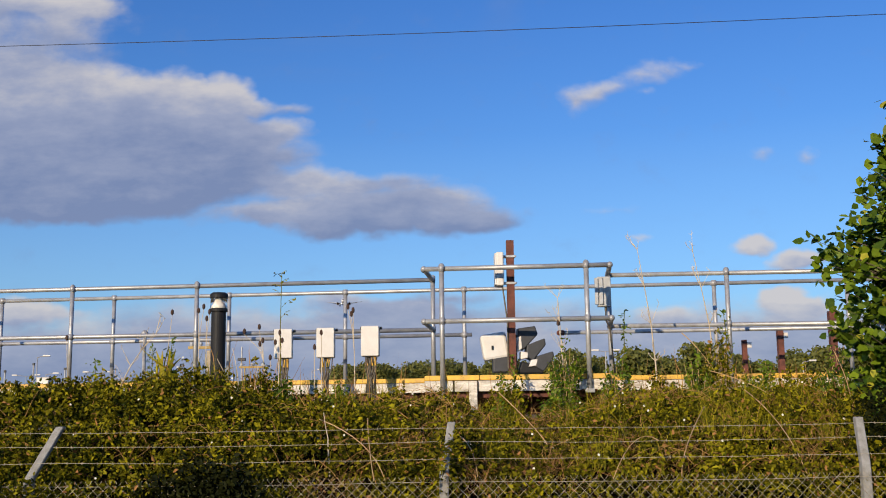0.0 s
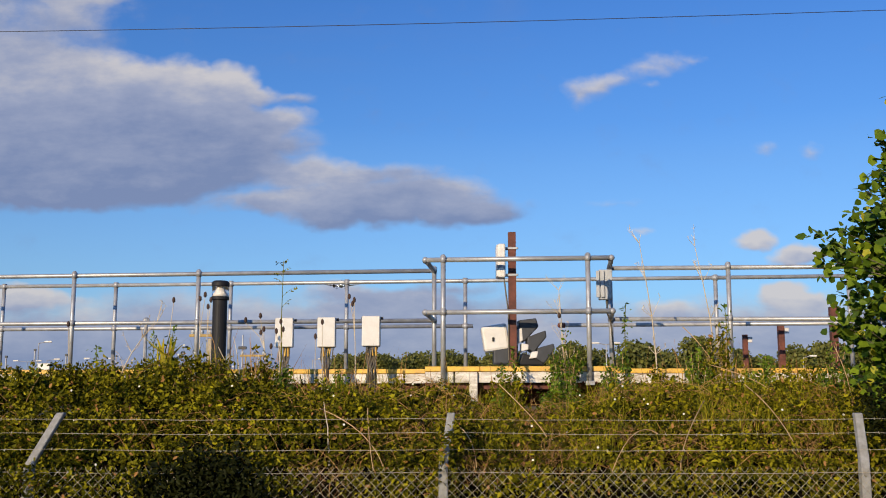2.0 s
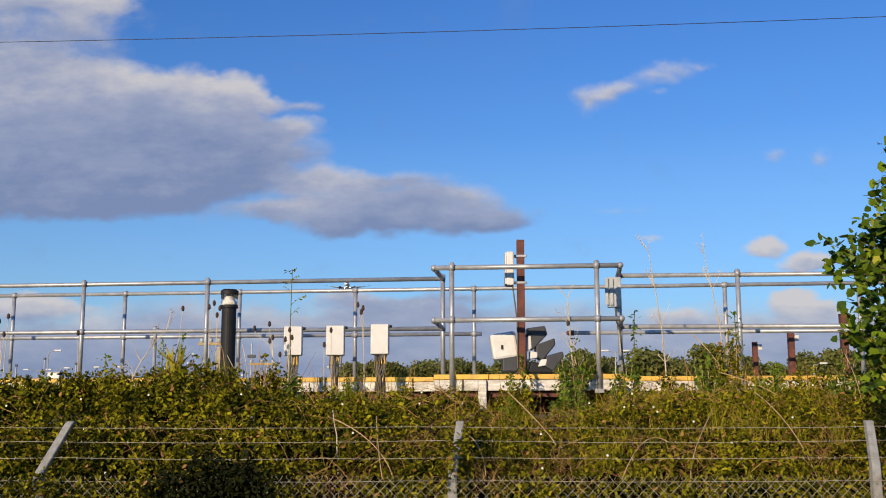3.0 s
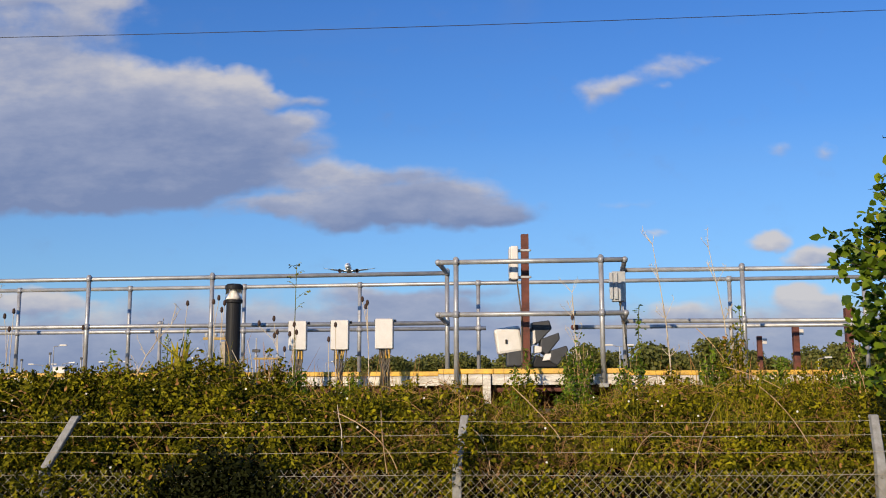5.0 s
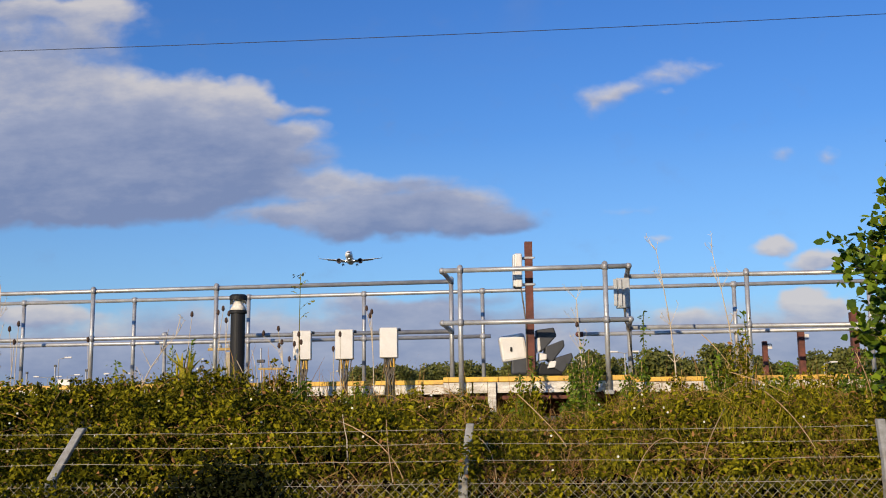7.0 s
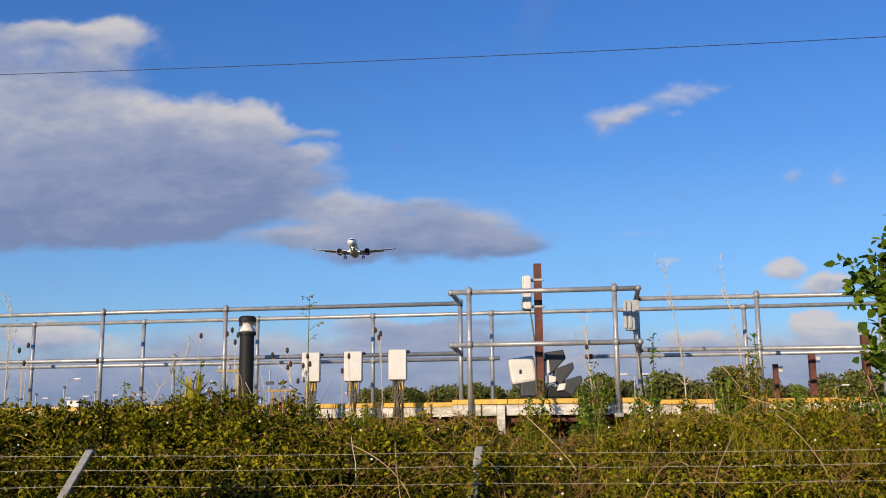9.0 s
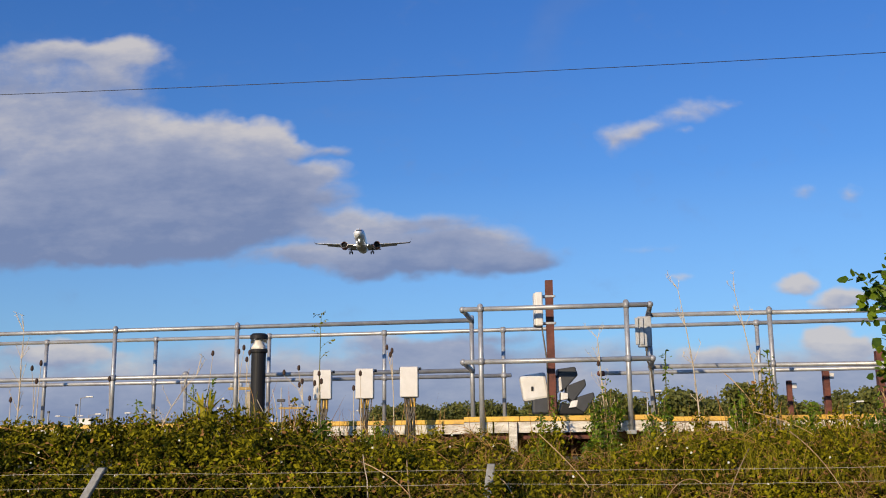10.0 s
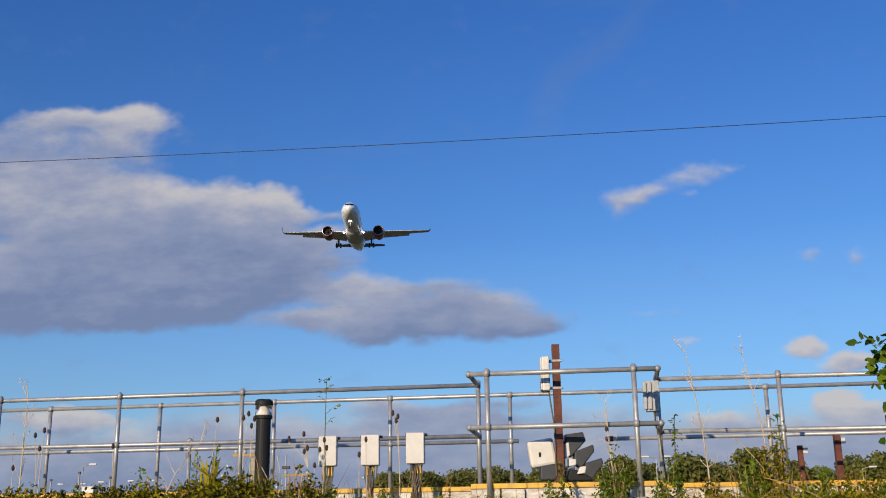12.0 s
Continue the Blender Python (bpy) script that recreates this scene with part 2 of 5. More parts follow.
PETAL = material("white_petal", (0.75, 0.73, 0.66), 0.7, 0, (0.65, 0.62, 0.5), 20, 80, 0, trans=0.2)
TREE_LEAF = material("hazel_leaf", (0.022, 0.056, 0.005), 0.5, 0, (0.22, 0.30, 0.016), 2.5, 30, 0, 0.25, island=0.65, trans=0.25, spec=0.2, gamma=1.4, odd=((0.36, 0.34, 0.03), 0.03))
BARK = material("bark", (0.11, 0.085, 0.06), 0.9, 0, (0.06, 0.045, 0.03), 14, 80, 0.5)
FAR_LEAF = material("woodland_leaf", (0.032, 0.045, 0.007), 0.7, 0, (0.17, 0.165, 0.020), 0.3, 3, 0, 0.3, island=0.55, trans=0.12)
OCHRE = material("faded_yellow_frame", (0.42, 0.28, 0.08), 0.7, 0, (0.30, 0.20, 0.07), 5, 40, 0.1)
BEIGE = material("beige_lattice", (0.45, 0.38, 0.28), 0.8, 0, (0.25, 0.20, 0.14), 8, 40, 0.2)
SEED = material("seed_head", (0.07, 0.038, 0.025), 0.9, 0, (0.04, 0.022, 0.015), 40, 120, 0.3)
PLANE_WHITE = material("airliner_white", (0.86, 0.86, 0.86), 0.3, 0, (0.70, 0.70, 0.70), 0.4, 4, 0)
PLANE_GREY = material("airliner_grey", (0.52, 0.52, 0.53), 0.45, 0.0, (0.42, 0.42, 0.43), 0.5, 5, 0)
PLANE_DARK = material("airliner_dark_blue", (0.05, 0.055, 0.085), 0.4, 0, (0.04, 0.045, 0.07), 0.6, 5, 0)
NACELLE = material("nacelle_red", (0.20, 0.035, 0.035), 0.35, 0, (0.16, 0.03, 0.035), 0.6, 5, 0)
FAN = material("fan_disc", (0.012, 0.012, 0.014), 0.9, 0, (0.03, 0.03, 0.03), 2, 9, 0, spec=0.05)
LIP = material("inlet_lip_metal", (0.35, 0.33, 0.32), 0.35, 0.8, (0.28, 0.26, 0.25), 1, 5, 0)
TYRE = material("tyre_rubber", (0.02, 0.02, 0.02), 0.8)
COCKPIT = material("cockpit_glass", (0.02, 0.025, 0.03), 0.1)
LAMP_GLOW = material("landing_light", (0.9, 0.9, 0.9), 0.3, emit=14.0)


# ---- mesh helpers ----
def put_mesh(name, bm, mt, smooth=False):
    me = bpy.data.meshes.new(name)
    bmesh.ops.recalc_face_normals(bm, faces=bm.faces[:])
    bm.to_mesh(me)
    bm.free()
    me.materials.append(mt)
    if smooth:
        me.shade_smooth()
    return me


def part(name, bm, mt, parent, label="", smooth=False):
    ob = new(name, put_mesh(name, bm, mt, smooth))
    ob.parent = parent
    if label:
        ob["label"] = label
    return ob


def thing(name, label, category, at=(0, 0, 0), rz=0.0, group="", kind=""):
    ob = new(name)
    ob.matrix_basis = pose(*at, 0, 0, rz)
    ob.empty_display_size = 0.1
    return tagged(ob, label, category, group, kind)


def single(name, bm, mt, label, category, group="", kind="", smooth=False):
    return tagged(new(name, put_mesh(name, bm, mt, smooth)), label, category, group, kind)


def tube(bm, pts, r, seg=8, r1=None, cap=True):
    """A round bar through pts, tapering from r to r1."""
    pts = [Vector(p) for p in pts]
    r1 = r if r1 is None else r1
    rings = []
    n = len(pts)
    side = None
    for i, p in enumerate(pts):
        d = (pts[min(i + 1, n - 1)] - pts[max(i - 1, 0)]).normalized()
        if side is None:
            side = d.orthogonal().normalized()
        side = (side - d * side.dot(d)).normalized()
        other = d.cross(side)
        rad = r + (r1 - r) * i / max(n - 1, 1)
        rings.append([bm.verts.new(p + (side * math.cos(a) + other * math.sin(a)) * rad) for a in (2 * math.pi * k / seg for k in range(seg))])
    for a, b in zip(rings, rings[1:]):
        for k in range(seg):
            bm.faces.new((a[k], a[(k + 1) % seg], b[(k + 1) % seg], b[k]))
    if cap:
        bm.faces.new(rings[0][::-1])
        bm.faces.new(rings[-1])
    return bm


def block(bm, lo, hi, bevel=0.0, m=None):
    """A box from lo to hi, its edges rounded."""
    lo, hi = Vector(lo), Vector(hi)
    made = bmesh.ops.create_cube(bm, size=1.0, matrix=Matrix.Translation((lo + hi) / 2) @ Matrix.Diagonal((*(hi - lo), 1)))["verts"]
    if bevel:
        edges = list({e for vt in made for e in vt.link_edges})
        made = bmesh.ops.bevel(bm, geom=edges, offset=bevel, segments=2, affect="EDGES", profile=0.5)["verts"]
    if m is not None:
        bmesh.ops.transform(bm, matrix=m, verts=[vt for vt in made if vt.is_valid])
    return bm


def lathe(bm, prof, seg=24, m=None, cap=True):
    """Rings of (radius, height) turned round z."""
    rings = [[bm.verts.new((r * math.cos(a), r * math.sin(a), z)) for a in (2 * math.pi * k / seg for k in range(seg))] for r, z in prof]
    for a, b in zip(rings, rings[1:]):
        for k in range(seg):
            bm.faces.new((a[k], a[(k + 1) % seg], b[(k + 1) % seg], b[k]))
    if cap:
        bm.faces.new(rings[0][::-1])
        bm.faces.new(rings[-1])
    if m is not None:
        bmesh.ops.transform(bm, matrix=m, verts=[vt for r in rings for vt in r])
    return bm


def ball(bm, c, r, seg=10, scale=(1, 1, 1)):
    bmesh.ops.create_uvsphere(bm, u_segments=seg, v_segments=seg // 2 + 2, radius=r, matrix=Matrix.Translation(c) @ Matrix.Diagonal((*scale, 1)))
    return bm


def cloud_of_faces(name, verts, faces, mt, smooth=False):
    """A mesh from arrays: verts (n, 3), faces (m, k)."""
    me = bpy.data.meshes.new(name)
    k = faces.shape[1]
    me.vertices.add(len(verts))
    me.vertices.foreach_set("co", verts.astype(np.float32).ravel())
    me.loops.add(faces.size)
    me.loops.foreach_set("vertex_index", faces.astype(np.int32).ravel())
    me.polygons.add(len(faces))
    me.polygons.foreach_set("loop_start", np.arange(0, faces.size, k, dtype=np.int32))
    me.materials.append(mt)
    me.update(calc_edges=True)
    me.validate()
    return me


def leaves(rng, centres, size, lean, flat=0.5, wide=0.62):
    """Folded leaf blades round the centres: two quads each, joined along the midrib. lean: the way the faces tend to look."""
    n = len(centres)
    nrm = rng.normal(size=(n, 3)) * flat + np.asarray(lean)
    nrm /= np.linalg.norm(nrm, axis=1, keepdims=True)
    tip = rng.normal(size=(n, 3)) + np.array((0, 0, -0.25))
    tip -= nrm * (tip * nrm).sum(1, keepdims=True)
    tip /= np.linalg.norm(tip, axis=1, keepdims=True)
    side = np.cross(nrm, tip)
    ln = (size * rng.uniform(0.55, 1.35, n))[:, None]
    w = ln * wide * 0.5 * rng.uniform(0.8, 1.2, (n, 1))
    curl = ln * rng.uniform(-0.05, 0.22, (n, 1))
    a = centres
    vs = np.stack([a, a + tip * ln * 0.30 + side * w + nrm * curl * 0.6, a + tip * ln * 0.72 + side * w * 0.72 + nrm * curl * 0.4, a + tip * ln - nrm * curl * 0.6,
                   a + tip * ln * 0.72 - side * w * 0.72 + nrm * curl * 0.4, a + tip * ln * 0.30 - side * w + nrm * curl * 0.6], 1)
    base = np.arange(n)[:, None] * 6
    f = np.concatenate([base + np.array((0, 1, 2, 3)), base + np.array((0, 3, 4, 5))], 0)
    return vs.reshape(-1, 3), f


def blades(rng, roots, length, width, droop=0.5, tilt=0.3):
    """Narrow tapering grass blades of two quads."""
    n = len(roots)
    d = rng.normal(size=(n, 3)) * tilt
    d[:, 2] = 1
    d /= np.linalg.norm(d, axis=1, keepdims=True)
    ang = rng.uniform(0, math.pi, n)
    side = np.stack([np.cos(ang), np.sin(ang) * 0.4, np.zeros(n)], 1)
    ln = (length * rng.uniform(0.5, 1.3, n))[:, None]
    w = (width * rng.uniform(0.7, 1.3, n))[:, None] / 2
    bend = rng.normal(size=(n, 3)) * droop * ln * 0.35
    bend[:, 2] = -np.abs(bend[:, 2])
    p1, p2 = roots + d * ln * 0.55 + bend * 0.25, roots + d * ln + bend
    vs = np.stack([roots - side * w, roots + side * w, p1 + side * w * 0.8, p1 - side * w * 0.8, p2 + side * w * 0.12, p2 - side * w * 0.12], 1)
    base = np.arange(n)[:, None] * 6
    f = np.concatenate([base + np.array((0, 1, 2, 3)), base + np.array((3, 2, 4, 5))], 0)
    return vs.reshape(-1, 3), f


# ---- ground ----
AIRFIELD = 1.05


def thicket_top(x, y):
    """Height of the bramble canopy on the bank between the fence and the walkway."""
    x, y = np.asarray(x, float), np.asarray(y, float)
    h = np.interp(y, [6.0, 7.0, 7.25, 7.7, 8.4, 9.1, 9.6, 10.4, 11.4, 12.4], [0.05, 0.72, 0.98, 1.18, 1.42, 1.60, 1.53, 1.50, 1.52, 1.40])
    rise = np.clip((y - 7.6) / 1.2, 0, 1)
    h = h + rise * (0.14 / (1 + np.exp(np.clip((x + 1.9) * 4, -30, 30))) + 0.20 * np.exp(-((x + 2.45) ** 2) / 0.20 - (y - 9.2) ** 2 / 0.5) + 0.04 * np.clip(x - 2.0, 0, 1.5))
    h = h - rise * 0.21 * np.exp(-((x - 0.72) ** 4) / 0.12)
    return h + rise * (0.05 * np.sin(2.3 * x + 1.1 * y) * np.cos(1.7 * y - 0.6 * x) + 0.035 * np.sin(6.1 * x + 2.0) * np.sin(4.3 * y))


def build_ground():
    xs = np.concatenate([[-4500, -900, -200, -50, -15], np.linspace(-7, 7, 57), [15, 50, 200, 900, 4500]])
    ys = np.concatenate([[-4500, -300, -40, -5, 3], np.linspace(6, 12.5, 27), [14, 20, 60, 200, 900, 4800]])
    gx, gy = np.meshgrid(xs, ys)
    near = np.clip(1 - (np.abs(gx) - 7) / 8, 0, 1)
    base = np.interp(gy, [5.5, 7.2, 9.0, 12.5], [0, 0.55, AIRFIELD, AIRFIELD])
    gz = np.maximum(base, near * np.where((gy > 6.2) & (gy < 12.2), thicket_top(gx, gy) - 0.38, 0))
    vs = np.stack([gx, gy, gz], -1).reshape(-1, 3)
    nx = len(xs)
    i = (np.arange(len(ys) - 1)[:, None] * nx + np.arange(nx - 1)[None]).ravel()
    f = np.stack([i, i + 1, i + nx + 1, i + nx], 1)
    me = cloud_of_faces("ground", vs, f, SHADED_SOIL)
    me.shade_smooth()
    me.materials.append(AIRFIELD_GRASS)
    for q in me.polygons:
        if q.center.y > 13:
            q.material_index = 1
    tagged(new("ground", me), "grassy ground rising as a bank to the airfield, darkened under brambles as painted shade", "ground", kind="structure")


build_ground()

# ---- raised walkway ----
DECK_Z, TOP_Z, MID_Z = 1.82, 2.92, 2.36


def front_y(x):
    return 11.1 - 0.12 * x


def back_y(x):
    return 12.1 - 0.12 * x


def bay_y(x):
    return 9.9 - 0.10 * x


def slanted(bm, x0, x1, yf, z0, z1, d0, d1, bevel=0.004):
    """A board along the line y = yf(x), from d0 to d1 behind it."""
    a, b = Vector((x0, yf(x0), 0)), Vector((x1, yf(x1), 0))
    ang = math.degrees(math.atan2(b.y - a.y, b.x - a.x))
    return block(bm, (0, d0, z0), ((b - a).length, d1, z1), bevel, pose(a.x, a.y, 0, 0, 0, ang))


def build_walkway():
    th = thing("walkway", "raised walkway with grey deck, yellow edge and weathered white boards", "walkway", kind="structure")
    part("deck", slanted(bmesh.new(), -9, 9, front_y, DECK_Z - 0.05, DECK_Z - 0.004, 0.06, 1.06), DECK, th)
    part("bay_deck", slanted(bmesh.new(), -0.17, 1.66, bay_y, DECK_Z - 0.05, DECK_Z - 0.006, 0.06, 1.15), DECK, th)
    for x0, x1, yf in ((-9, -5.6, front_y), (-5.596, -2.9, front_y), (-2.896, -0.2, front_y), (-0.18, 0.36, bay_y), (0.364, 1.67, bay_y), (1.70, 4.1, front_y), (4.104, 9, front_y)):
        part("edge_board", slanted(bmesh.new(), x0, x1, yf, DECK_Z - 0.046, DECK_Z + 0.004, 0.0, 0.055, 0.006), YELLOW, th, "yellow painted edge board")
    for x0, x1, yf in ((-9, -5.4, front_y), (-5.39, -2.3, front_y), (-2.29, -1.16, front_y), (-1.145, -0.86, front_y), (-0.845, -0.2, front_y), (-0.18, 0.10, bay_y), (0.115, 0.255, bay_y), (0.345, 1.10, bay_y),
                       (1.21, 1.62, bay_y), (1.72, 2.9, front_y), (2.91, 4.2, front_y), (4.21, 9, front_y)):
        part("fascia_board", slanted(bmesh.new(), x0, x1, yf, DECK_Z - 0.155, DECK_Z - 0.05, 0.006, 0.045, 0.004), WHITE_BOARD, th, "weathered white fascia board")
    for x, yf in ((0.30, bay_y), (1.16, bay_y), (-1.1, front_y), (-3.6, front_y), (3.0, front_y), (-6.5, front_y), (5.5, front_y)):
        part("leg", slanted(bmesh.new(), x - 0.04, x + 0.04, yf, 0.9, DECK_Z - 0.052, -0.034, 0.004), WHITE_BOARD, th)
    for x0, x1, yf, z in ((-0.15, 1.6, bay_y, 1.60), (-6, -0.3, front_y, 1.58), (1.8, 6, front_y, 1.58)):
        part("beam", slanted(bmesh.new(), x0, x1, yf, z, z + 0.06, 0.10, 0.20), RUST, th, "rusty steel beam")
    # beam added, not seen: closes the gap under the deck so it stays dark
    part("added_back_beam", slanted(bmesh.new(), -9, 9, front_y, 1.40, DECK_Z - 0.055, 0.95, 1.03), RUST, th, "rusty steel beam")


def fitting(bm, p, axis, r=0.030, ln=0.07):
    a = Vector(axis).normalized() * ln / 2
    tube(bm, (Vector(p) - a, Vector(p) + a), r, 10)


def build_front_rail():
    th = thing("guardrail", "galvanised tubular guardrail of two rails stepping round a bay", "guardrail", kind="structure")
    R = 0.0255
    fl = lambda x, z: (x, front_y(x), z)
    bl = lambda x, z: (x, bay_y(x), z)
    for z, nm in ((TOP_Z, "top_rail"), (MID_Z, "mid_rail")):
        dz = -0.034 if z == TOP_Z else 0.0
        part(nm, tube(bmesh.new(), (fl(-9, z), fl(-0.10, z)), R, 10), GALV, th, smooth=True)
        part(nm, tube(bmesh.new(), (fl(-0.10, z), bl(-0.18, z + dz)), R, 10), GALV, th, smooth=True)
        part(nm, tube(bmesh.new(), (bl(-0.18, z + dz), bl(1.66, z + dz)), R, 10), GALV, th, smooth=True)
        part(nm, tube(bmesh.new(), (bl(1.66, z + dz), fl(1.83, z)), R, 10), GALV, th, smooth=True)
        part(nm, tube(bmesh.new(), (fl(1.83, z), fl(9, z - 0.05)), R, 10), GALV, th, smooth=True)
        for p in (fl(-0.10, z), bl(-0.18, z + dz), bl(1.66, z + dz), fl(1.83, z)):
            bm = ball(bmesh.new(), p, 0.032)
            d = Vector((0, 1, 0))
            fitting(bm, Vector(p) + d * (0.03 if p[1] < 10.3 else -0.03), d)
            part("elbow", bm, GALV_DULL, th, smooth=True)
    for x, yf, foot in ((-7.5, front_y, 1.70), (-5.84, front_y, 1.70), (-4.32, front_y, 1.70), (-2.82, front_y, 1.70), (-0.10, front_y, 1.70), (0.0, bay_y, 1.66), (1.425, bay_y, 1.70), (1.83, front_y, 1.70), (3.085, front_y, 1.70),
                        (4.6, front_y, 1.70), (6.1, front_y, 1.70)):
        off = -0.028
        top = TOP_Z - (0.034 if yf is bay_y else 0.0)
        post = part("post", tube(bmesh.new(), ((x, yf(x) + off, foot - 0.05), (x, yf(x) + off, top + 0.02)), R, 10), GALV, th, smooth=True)
        bm = bmesh.new()
        for z in (top, MID_Z):
            fitting(bm, (x, yf(x) + off, z), (0, 0, 1))
            fitting(bm, (x, yf(x), z), (1, -0.12, 0), 0.0295, 0.05)
        ball(bm, (x, yf(x) + off, top + 0.026), 0.028)
        part("clamp", bm, GALV_DULL, post, smooth=True)
        for dx in (-0.065, 0.065):
            part("bolt", ball(bmesh.new(), (x + dx, yf(x) - 0.002, foot - 0.035), 0.013, 8, (1, 0.5, 1)), RUST, post)
        part("foot_flange", block(bmesh.new(), (x - 0.045, yf(x) + off - 0.03, foot - 0.06), (x + 0.045, yf(x) - 0.002, foot - 0.02), 0.006), GALV_DULL, post)


def build_back_rail():
    th = thing("guardrail", "galvanised guardrail along the far edge of the walkway", "guardrail", kind="structure")
    R = 0.0245
    bk = lambda x, z: (x, back_y(x), z)
    part("top_rail", tube(bmesh.new(), (bk(-9, TOP_Z - 0.01), bk(9, TOP_Z - 0.01)), R, 10), GALV, th, smooth=True)
    for x0, x1 in ((-9, 0.36), (1.43, 9)):
        part("mid_rail", tube(bmesh.new(), (bk(x0, MID_Z), bk(x1, MID_Z)), R, 10), GALV, th, smooth=True)
    for x in (-8.66, -7.16, -5.66, -4.16, -2.66, -1.19, 0.27, 3.22, 4.72, 6.2):
        post = part("post", tube(bmesh.new(), (bk(x, DECK_Z - 0.1), bk(x, TOP_Z)), R, 10), GALV, th, smooth=True)
        bm = bmesh.new()
        for z in (TOP_Z - 0.01, MID_Z):
            fitting(bm, bk(x, z), (0, 0, 1), 0.0285)
            fitting(bm, bk(x, z), (1, -0.12, 0), 0.0285)
        part("clamp", bm, GALV_DULL, post, smooth=True)
    part("end_cap", ball(tube(bmesh.new(), (bk(1.40, MID_Z), bk(1.46, MID_Z)), 0.032, 10), bk(1.40, MID_Z), 0.032), RUST, th, "rusty rail end")


build_walkway()
build_front_rail()
build_back_rail()


# ---- equipment on the walkway ----
def build_bollard():
    th = thing("bollard_light", "black cylindrical bollard light with a clear top", "bollard light", (-2.46, 10.95, 0))
    part("shaft", lathe(bmesh.new(), ((0.080, 0.95), (0.080, 2.565), (0.079, 2.574))), BLACK, th, smooth=False)
    part("collar", lathe(bmesh.new(), ((0.094, 2.575), (0.097, 2.58), (0.097, 2.607), (0.094, 2.611))), BLACK, th)
    part("reflector", lathe(bmesh.new(), ((0.088, 2.613), (0.072, 2.645), (0.040, 2.692), (0.034, 2.716))), WHITE_PLASTIC, th, "white cone reflector", True)
    gl = bpy.data.materials.new("clear_lens")
    gl.use_nodes = True
    b = gl.node_tree.nodes["Principled BSDF"]
    b.inputs["Transmission Weight"].default_value, b.inputs["Roughness"].default_value = 1.0, 0.05
    b.inputs["IOR"].default_value = 1.1
    lens = part("lens", lathe(bmesh.new(), ((0.092, 2.613), (0.092, 2.721))), gl, th, "clear lens", True)
    lens.visible_shadow = False
    part("cap", lathe(bmesh.new(), ((0.095, 2.723), (0.098, 2.728), (0.098, 2.766), (0.075, 2.786), (0.0001, 2.789))), BLACK, th)


def build_box(x, z0, z1, lean, label):
    th = thing("junction_box", label, "junction box", (x, 10.78, 0), lean, "white boxes by the rail")
    body = part("body", block(bmesh.new(), (-0.10, -0.055, z0), (0.10, 0.05, z1), 0.016), WHITE_PLASTIC, th, smooth=False)
    part("lid", block(bmesh.new(), (-0.094, -0.068, z0 + 0.006), (0.094, -0.053, z1 - 0.006), 0.007), WHITE_PLASTIC, th)
    part("bracket", block(bmesh.new(), (-0.115, 0.052, z1 - 0.035), (0.125, 0.075, z1 - 0.005), 0.004), HOOD, th, "dark bracket")
    part("latch", block(bmesh.new(), (0.094, -0.06, z1 - 0.06), (0.104, -0.03, z1 - 0.03), 0.003), HOOD, body)
    rng = random.Random(int(x * 100))
    for k in range(14):
        x0 = -0.06 + 0.0095 * k + rng.uniform(-0.01, 0.01)
        x1 = x0 * 0.35 + rng.uniform(-0.04, 0.04)
        pts = [(x0, -0.01 + rng.uniform(-0.02, 0.02), z0 + 0.01), (x0 * 0.8 + rng.uniform(-0.02, 0.02), 0.0, z0 - 0.12), (x1, rng.uniform(-0.03, 0.03), z0 - 0.3), (x1 + 0.02, 0.0, 1.25)]
        part("cable", tube(bmesh.new(), pts, 0.0065, 6), CABLE, th)
        if k in (3, 8, 11):
            part("sleeve", tube(bmesh.new(), [Vector(pts[0]) + Vector((0, -0.004, 0)), Vector(pts[0]).lerp(Vector(pts[1]), 0.8) + Vector((0, -0.004, 0))], 0.0085, 6), YELLOW, th, "short yellow sleeve")
    part("stake", tube(bmesh.new(), ((0.01, 0.03, 1.0), (0.01, 0.03, z0 + 0.05)), 0.014, 6), RUST, th)


def build_pole():
    th = thing("steel_pole", "rusty brown steel pole rising above the guardrail", "pole", (0.732, 10.5, 0))
    bm = block(bmesh.new(), (-0.040, -0.035, 1.2), (0.040, -0.027, 3.26), 0.002)
    block(bm, (-0.040, 0.027, 1.2), (0.040, 0.035, 3.26), 0.002)
    block(bm, (-0.005, -0.027, 1.2), (0.005, 0.027, 3.26))
    part("column", bm, RUST, th)
    for z in (3.085, 2.80):
        part("strap", block(bmesh.new(), (-0.075, -0.04, z - 0.012), (0.05, 0.04, z + 0.012), 0.003), GALV, th)
        part("bolt", ball(bmesh.new(), (0.054, -0.03, z), 0.012, 8), GALV, th)
    tb = thing("control_box", "slim pale enclosure strapped to the rusty pole", "enclosure", (0.732, 10.5, 0))
    part("body", block(bmesh.new(), (-0.155, -0.11, 2.765), (-0.075, 0.11, 3.125), 0.016), WHITE_PLASTIC, tb)
    part("lid", block(bmesh.new(), (-0.170, -0.105, 2.775), (-0.152, 0.105, 3.115), 0.008), WHITE_PLASTIC, tb)
    part("cable", tube(bmesh.new(), ((-0.09, -0.05, 2.77), (-0.07, -0.05, 2.6), (-0.045, -0.045, 2.4), (-0.045, -0.045, 1.9)), 0.008, 6), CABLE, tb)


